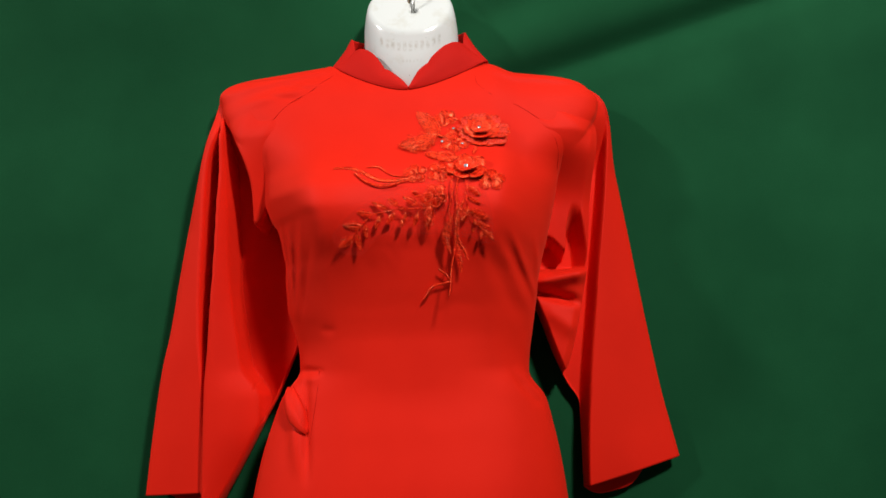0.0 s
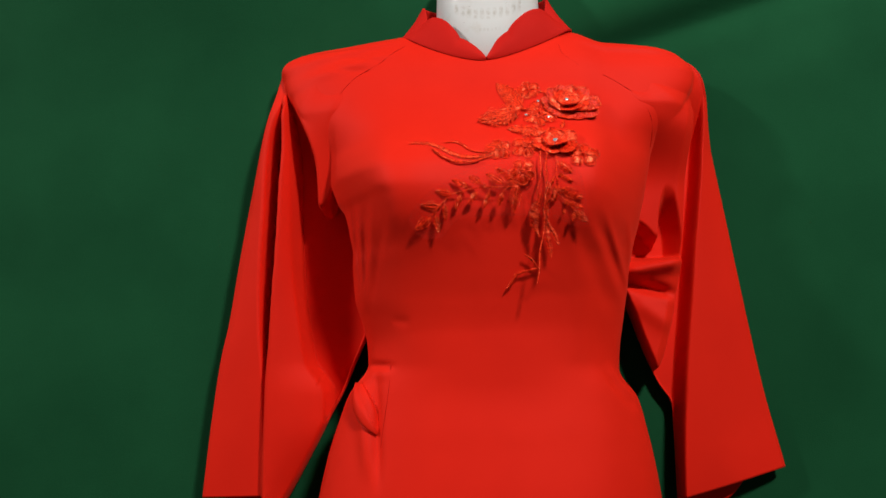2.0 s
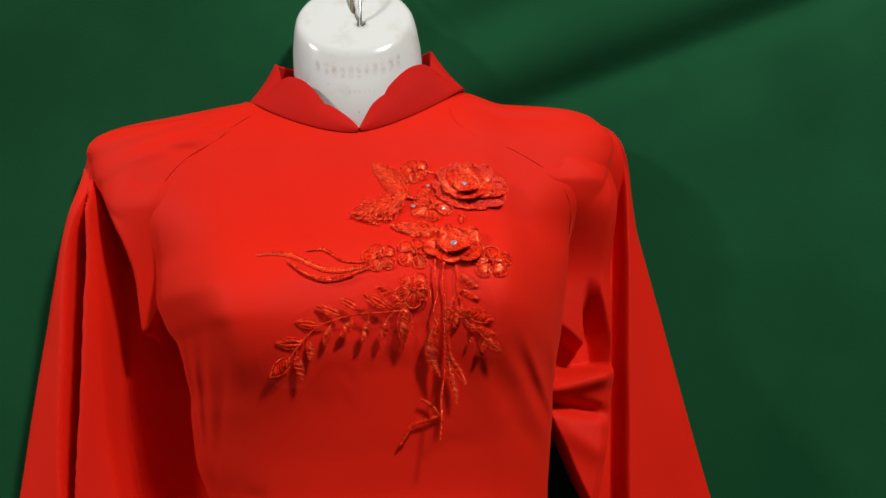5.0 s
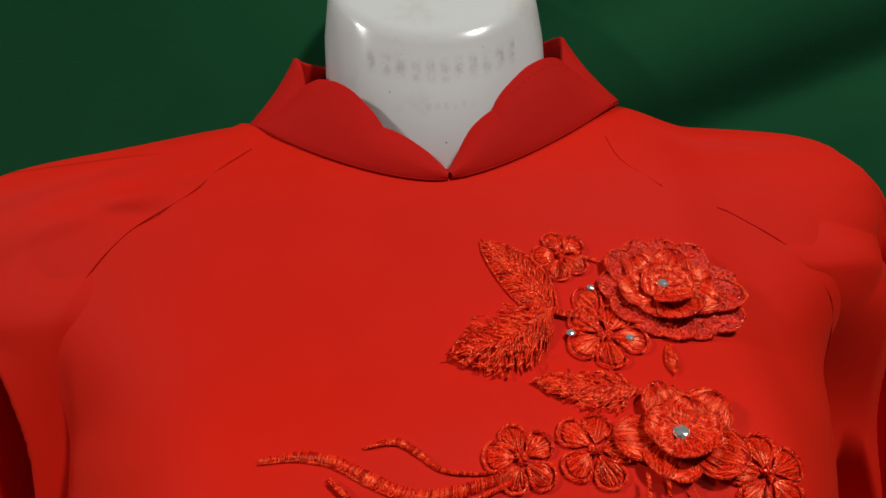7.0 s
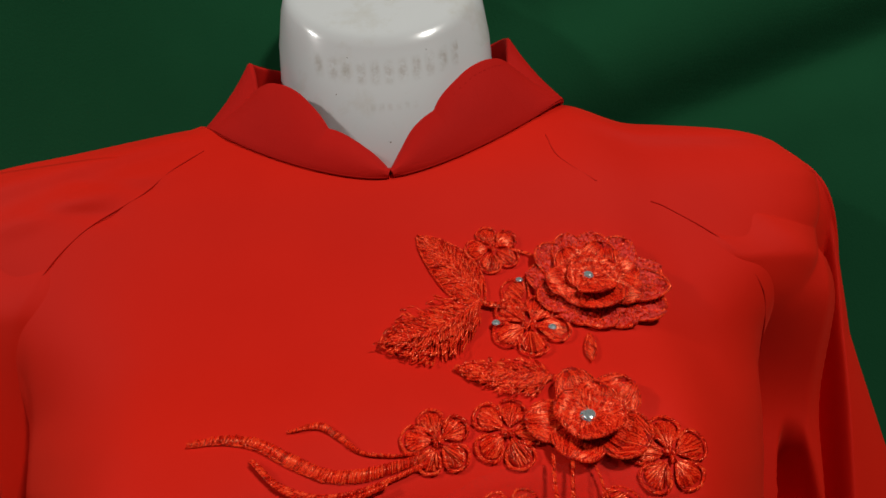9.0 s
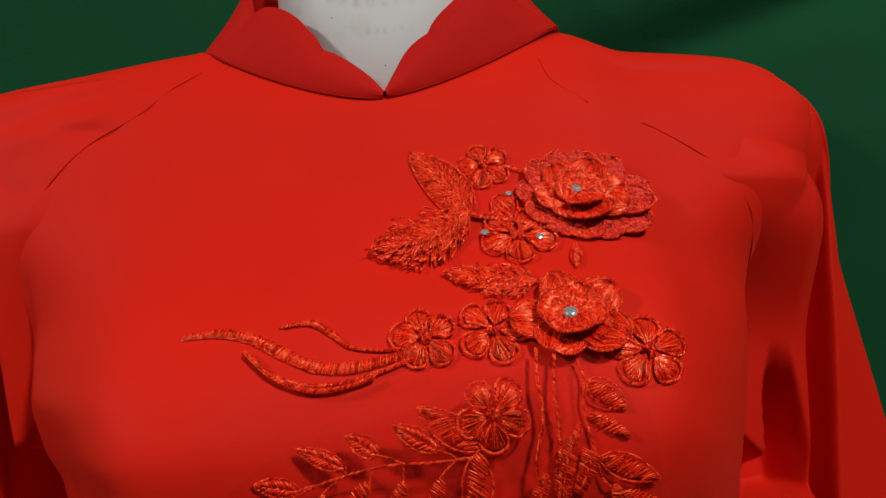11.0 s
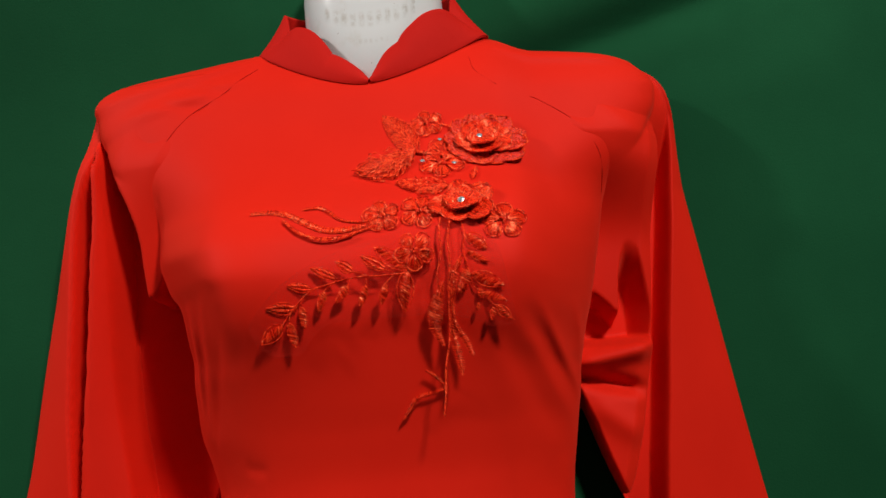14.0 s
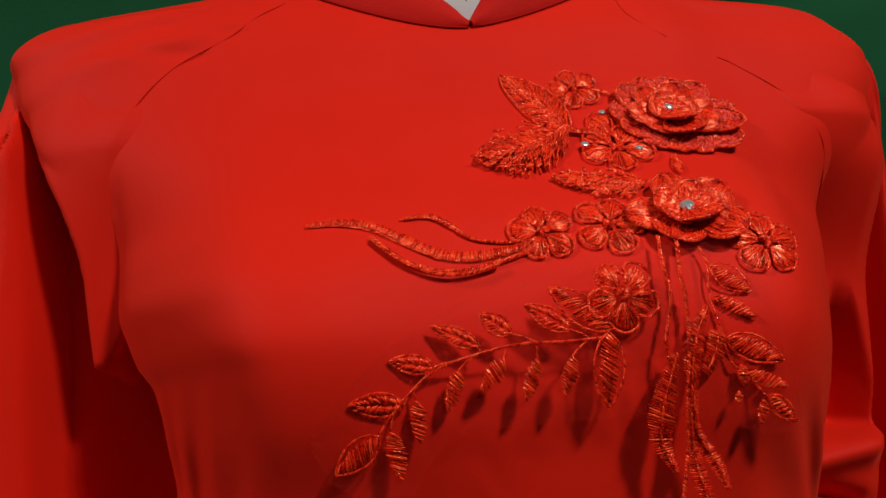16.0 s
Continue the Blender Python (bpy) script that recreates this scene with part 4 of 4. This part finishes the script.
for base, tip, width in [((0.0240, 1.3740), (0.0219, 1.3498), 0.0100), ((-0.0512, 1.3480), (-0.0653, 1.3375), 0.0084), ((0.0251, 1.3748), (0.0060, 1.3895), 0.0094)]:
    Threads(hung).leaf(base, tip, width, outline=True, solid=True, gap=0.0005, lift=0.0012).mesh("leaf", "satin-stitched leaf with a corded outline")
for base, tip, width in UPPER:
    Threads(hung).leaf(base, tip, width, outline=True, solid=False, gap=0.0009).mesh("leaf", "open stitched leaf with a corded outline")

# the drooping twig
twig = Threads(hung)
twig.rope([(0.0598, 1.3997), (0.0607, 1.3940), (0.0593, 1.3842), (0.0614, 1.3710), (0.0638, 1.3616), (0.0694, 1.3567), (0.0750, 1.3498), (0.0857, 1.3406)], 0.0009, 0.0008)
twig.mesh("branch", "thin corded twig")
for base, tip, width, outline in [((0.0614, 1.3929), (0.0733, 1.3838), 0.0080, True), ((0.0602, 1.3832), (0.0739, 1.3749), 0.0046, False), ((0.0627, 1.3691), (0.0817, 1.3608), 0.0082, True), ((0.0667, 1.3605), (0.0682, 1.3536), 0.0044, False),
                                  ((0.0655, 1.3520), (0.0654, 1.3477), 0.0030, False), ((0.0739, 1.3489), (0.0730, 1.3407), 0.0042, False), ((0.0685, 1.3576), (0.0831, 1.3520), 0.0050, False), ((0.0760, 1.3497), (0.0847, 1.3407), 0.0056, True)]:
    Threads(hung).leaf(base, tip, width, outline=outline, solid=True, gap=0.0005, lift=0.001).mesh("leaf", "small satin-stitched leaf of the drooping twig")

# the stems and the fronds that hang from the lower rose, the longest swinging free at the end
stems = Threads(hung)
stems.rope([(0.0467, 1.4042), (0.0455, 1.3949), (0.0460, 1.3870), (0.0456, 1.3814), (0.0435, 1.3741), (0.0421, 1.3668), (0.0442, 1.3612)], 0.0014, 0.0012)
stems.rope([(0.0525, 1.4027), (0.0504, 1.3906), (0.0506, 1.3829), (0.0500, 1.3700), (0.0481, 1.3519), (0.0472, 1.3337), (0.0434, 1.3156), (0.0421, 1.2990), (0.0400, 1.2872)], 0.0015, 0.0016)
stems.rope([(0.0505, 1.3626), (0.0496, 1.3512), (0.0498, 1.3412), (0.0497, 1.3318)], 0.0011, 0.0014)
stems.mesh("stem", "beaded corded stems hanging from the lower rose")
for path, widths in [([(0.0453, 1.3652), (0.0413, 1.3542), (0.0390, 1.3453), (0.0390, 1.3380), (0.0432, 1.3278)], [0.0030, 0.0080, 0.0096, 0.0070, 0.0020]), ([(0.0577, 1.3796), (0.0530, 1.3715), (0.0505, 1.3626), (0.0494, 1.3518)], [0.0020, 0.0062, 0.0066, 0.0030]),
                     ([(0.0601, 1.3711), (0.0585, 1.3657), (0.0547, 1.3586)], [0.0060, 0.0076, 0.0040]), ([(0.0511, 1.3625), (0.0501, 1.3443), (0.0527, 1.3368), (0.0568, 1.3292), (0.0598, 1.3210)], [0.0030, 0.0032, 0.0044, 0.0050, 0.0022]),
                     ([(0.0489, 1.3472), (0.0497, 1.3318), (0.0521, 1.3182), (0.0528, 1.3098)], [0.0030, 0.0052, 0.0054, 0.0016])]:
    frond = Threads(hung)
    frond.band(path, widths, 0.0010, 0.0007, 0.0007)
    frond.rope(path, 0.0009, 0.0020)
    frond.mesh("frond", "ribbed satin-stitched frond")
for path, widths in [([(0.0422, 1.3038), (0.0350, 1.3016), (0.0243, 1.2989), (0.0183, 1.2906), (0.0144, 1.2863)], [0.0020, 0.0030, 0.0034, 0.0036, 0.0014]), ([(0.0310, 1.3152), (0.0366, 1.3112), (0.0422, 1.3038)], [0.0012, 0.0030, 0.0014])]:
    sprig = Threads(draped)
    sprig.band(path, widths, 0.0010, 0.0007, 0.0007)
    sprig.rope(path, 0.0009, 0.0020)
    sprig.mesh("frond", "short stitched sprig lying on the cloth")


# ---- roses: cupped petals standing off the cloth ----
def rose_petal(name, centre, angle, reach, width, lift, cup, mat, parent, stitched=True, curl=0.0):
    """A cupped petal from the rose's heart outwards, in the plane of the cloth there."""
    o, n = cloth(*centre)
    up = (Vector((0, 0, 1)) - n * n.z).normalized()
    right = up.cross(n) * -1
    if right.x < 0:
        right = -right
    d = right * math.cos(angle) + up * math.sin(angle)
    e = n.cross(d)

    def at(s, f):
        half = width / 2 * max(0.32 if s < 0.5 else 0.0, math.sqrt(max(0.0, 1 - ((s - 0.60) / 0.405) ** 2)))
        wave = reach * s * (0.06 * math.sin(3.5 * f + 5 * angle) + 0.035 * math.sin(9 * f + 11 * angle))
        h = lift + cup * s * s + cup * 0.35 * f * f * s + wave * 0.5 - curl * max(0, s - 0.75) * 2
        return o + d * (reach * s + wave * 0.3) + e * (half * f) + n * h

    rows = [[at(s / 12, f / 8) for f in range(-8, 9)] for s in range(1, 13)]
    verts, faces = loft(rows, close=False)
    ob = mesh_object(name, verts, faces, mat, parent)
    solid = ob.modifiers.new("thickness", "SOLIDIFY")
    solid.thickness, solid.offset = 0.0006, 0.0
    t = Threads()
    if stitched:
        for j in range(-26, 27):
            f = j / 27 + rng.uniform(-0.02, 0.02)
            for s0, s1 in ((rng.uniform(0.58, 0.68), rng.uniform(0.90, 0.98)), (rng.uniform(0.30, 0.40), rng.uniform(0.60, 0.70)), (rng.uniform(0.08, 0.14), rng.uniform(0.32, 0.42))):
                if s0 < 0.25 and j % 2:
                    continue
                p, q = at(s0, f), at(s1, f + rng.uniform(-0.02, 0.02))
                t.strand(p + n * 0.0004, q + n * 0.0004, n, 0.00066, 0.0005)
    else:
        for j in range(120):
            s, f = math.sqrt(rng.uniform(0.15, 0.95)), rng.uniform(-0.95, 0.95)
            p, q = at(s, f), at(min(0.99, s + rng.uniform(-0.06, 0.06)), f + rng.uniform(-0.12, 0.12))
            t.strand(p + n * 0.0004, q + n * 0.0004, n, 0.0006, 0.0004)
    rim = [(0.45 + 0.545 * math.sin(math.pi / 2 * j / 14), -1.0) for j in range(15)]
    rim = [at(s, f) for s, f in rim] + [at(s, -f) for s, f in rim[::-1]]
    for p, q in zip(rim, rim[1:]):
        for k in range(2):
            a, b = p.lerp(q, k / 2), p.lerp(q, k / 2 + 0.6)
            t.strand(a + n * 0.0001 + (a - o) * 0.02, b + n * 0.0005 - (b - o) * 0.02, n, 0.0010, 0.0004)
    mesh_object("petal_stitching", t.verts, t.faces, THREAD, parent)
    return ob


def make_rose(centre, size, label):
    o, n = cloth(*centre)
    heart = Threads()
    for j in range(26):
        a = rng.uniform(0, 6.28)
        r = size * 0.2
        p = o + n * 0.006
        v = Vector((math.cos(a), 0, math.sin(a)))
        v -= n * v.dot(n)
        heart.strand(p, p + v * r + n * 0.001, n, 0.0007, 0.0006)
    return mesh_object("rose", heart.verts, heart.faces, THREAD, embroidery, label)


def petals(centre, rows, mat, stitched=True):
    for angle, reach, width, lift, cup, curl in rows:
        rose_petal("petal", centre, radians(angle), reach, width, lift, cup, mat, embroidery, stitched, curl)


ROSE_A = (0.0744, 1.4598)
make_rose(ROSE_A, 0.02, "layered satin and lace rose with a gem heart")
petals(ROSE_A, [(8, 0.032, 0.019, 0.0012, 0.002, 0), (42, 0.0295, 0.018, 0.0016, 0.002, 0), (70, 0.0272, 0.018, 0.0012, 0.002, 0), (98, 0.0262, 0.018, 0.0016, 0.002, 0), (130, 0.0252, 0.017, 0.0012, 0.002, 0), (163, 0.0252, 0.017, 0.0015, 0.001, 0),
                        (200, 0.023, 0.017, 0.0010, 0.001, 0), (235, 0.022, 0.018, 0.0013, 0.001, 0), (268, 0.022, 0.018, 0.0010, 0.001, 0), (300, 0.025, 0.018, 0.0013, 0.001, 0), (328, 0.031, 0.019, 0.0010, 0.001, 0), (350, 0.031, 0.017, 0.0014, 0.002, 0)], LACE, False)
petals(ROSE_A, [(15, 0.022, 0.017, 0.0034, 0.001, 0), (58, 0.0205, 0.016, 0.0038, 0.001, 0), (112, 0.0185, 0.016, 0.0034, 0.001, 0), (178, 0.0178, 0.015, 0.0036, 0.001, 0), (226, 0.0150, 0.014, 0.0032, 0.001, 0), (288, 0.0155, 0.021, 0.0040, 0.0025, 0), (336, 0.021, 0.016, 0.0036, 0.001, 0)], PETAL)
petals(ROSE_A, [(25, 0.0130, 0.0125, 0.0052, 0.001, 0), (95, 0.0110, 0.0135, 0.0054, 0.001, 0), (162, 0.0095, 0.0115, 0.0052, 0.001, 0), (278, 0.0098, 0.0165, 0.0058, 0.003, 0)], PETAL)

ROSE_B = (0.0582, 1.4080)
make_rose(ROSE_B, 0.02, "layered satin rose with a large gem heart")
petals(ROSE_B, [(36, 0.0215, 0.017, 0.0018, 0.001, 0), (98, 0.0200, 0.0150, 0.0024, 0.001, 0), (176, 0.0215, 0.016, 0.0016, 0.001, 0), (236, 0.0175, 0.0175, 0.0022, 0.002, 0), (322, 0.0205, 0.0185, 0.0026, 0.002, 0), (280, 0.0130, 0.015, 0.0014, 0.001, 0)], PETAL)
petals(ROSE_B, [(5, 0.0118, 0.0130, 0.0046, 0.001, 0), (62, 0.0120, 0.0140, 0.0050, 0.001, 0), (150, 0.0122, 0.0135, 0.0048, 0.001, 0), (212, 0.0105, 0.0125, 0.0044, 0.0015, 0), (288, 0.0105, 0.0165, 0.0054, 0.003, 0)], PETAL)


# ---- gems ----
def make_gem(x, z, lift, size):
    o, n = cloth(x, z, lift)
    up = (Vector((0, 0, 1)) - n * n.z).normalized()
    n = (n + up * 0.22).normalized()  # set tipped a little towards the light
    up = (up - n * n.dot(up)).normalized()
    right = n.cross(up)
    rings = []
    for r, h in ((1.0, 0.0), (1.0, 0.12), (0.86, 0.34), (0.62, 0.48), (0.40, 0.54)):
        rings.append([o + (right * math.cos(a) + up * math.sin(a)) * (size * r) + n * (size * h) for a in (2 * math.pi * (k + 0.5 * (r in (0.86, 0.40))) / 9 for k in range(9))])
    verts, faces = loft(rings)
    faces.append(tuple(range(36, 45)))
    return mesh_object("gem", verts, faces, GEM, embroidery, "faceted clear glass gem", smooth=False)


make_gem(0.0734, 1.4606, 0.0066, 0.0023)
make_gem(0.0574, 1.4074, 0.0060, 0.0029)
make_gem(0.0342, 1.4465, 0.0024, 0.0017)
make_gem(0.0552, 1.4428, 0.0024, 0.0017)
make_gem(0.0468, 1.4640, 0.0022, 0.0015)
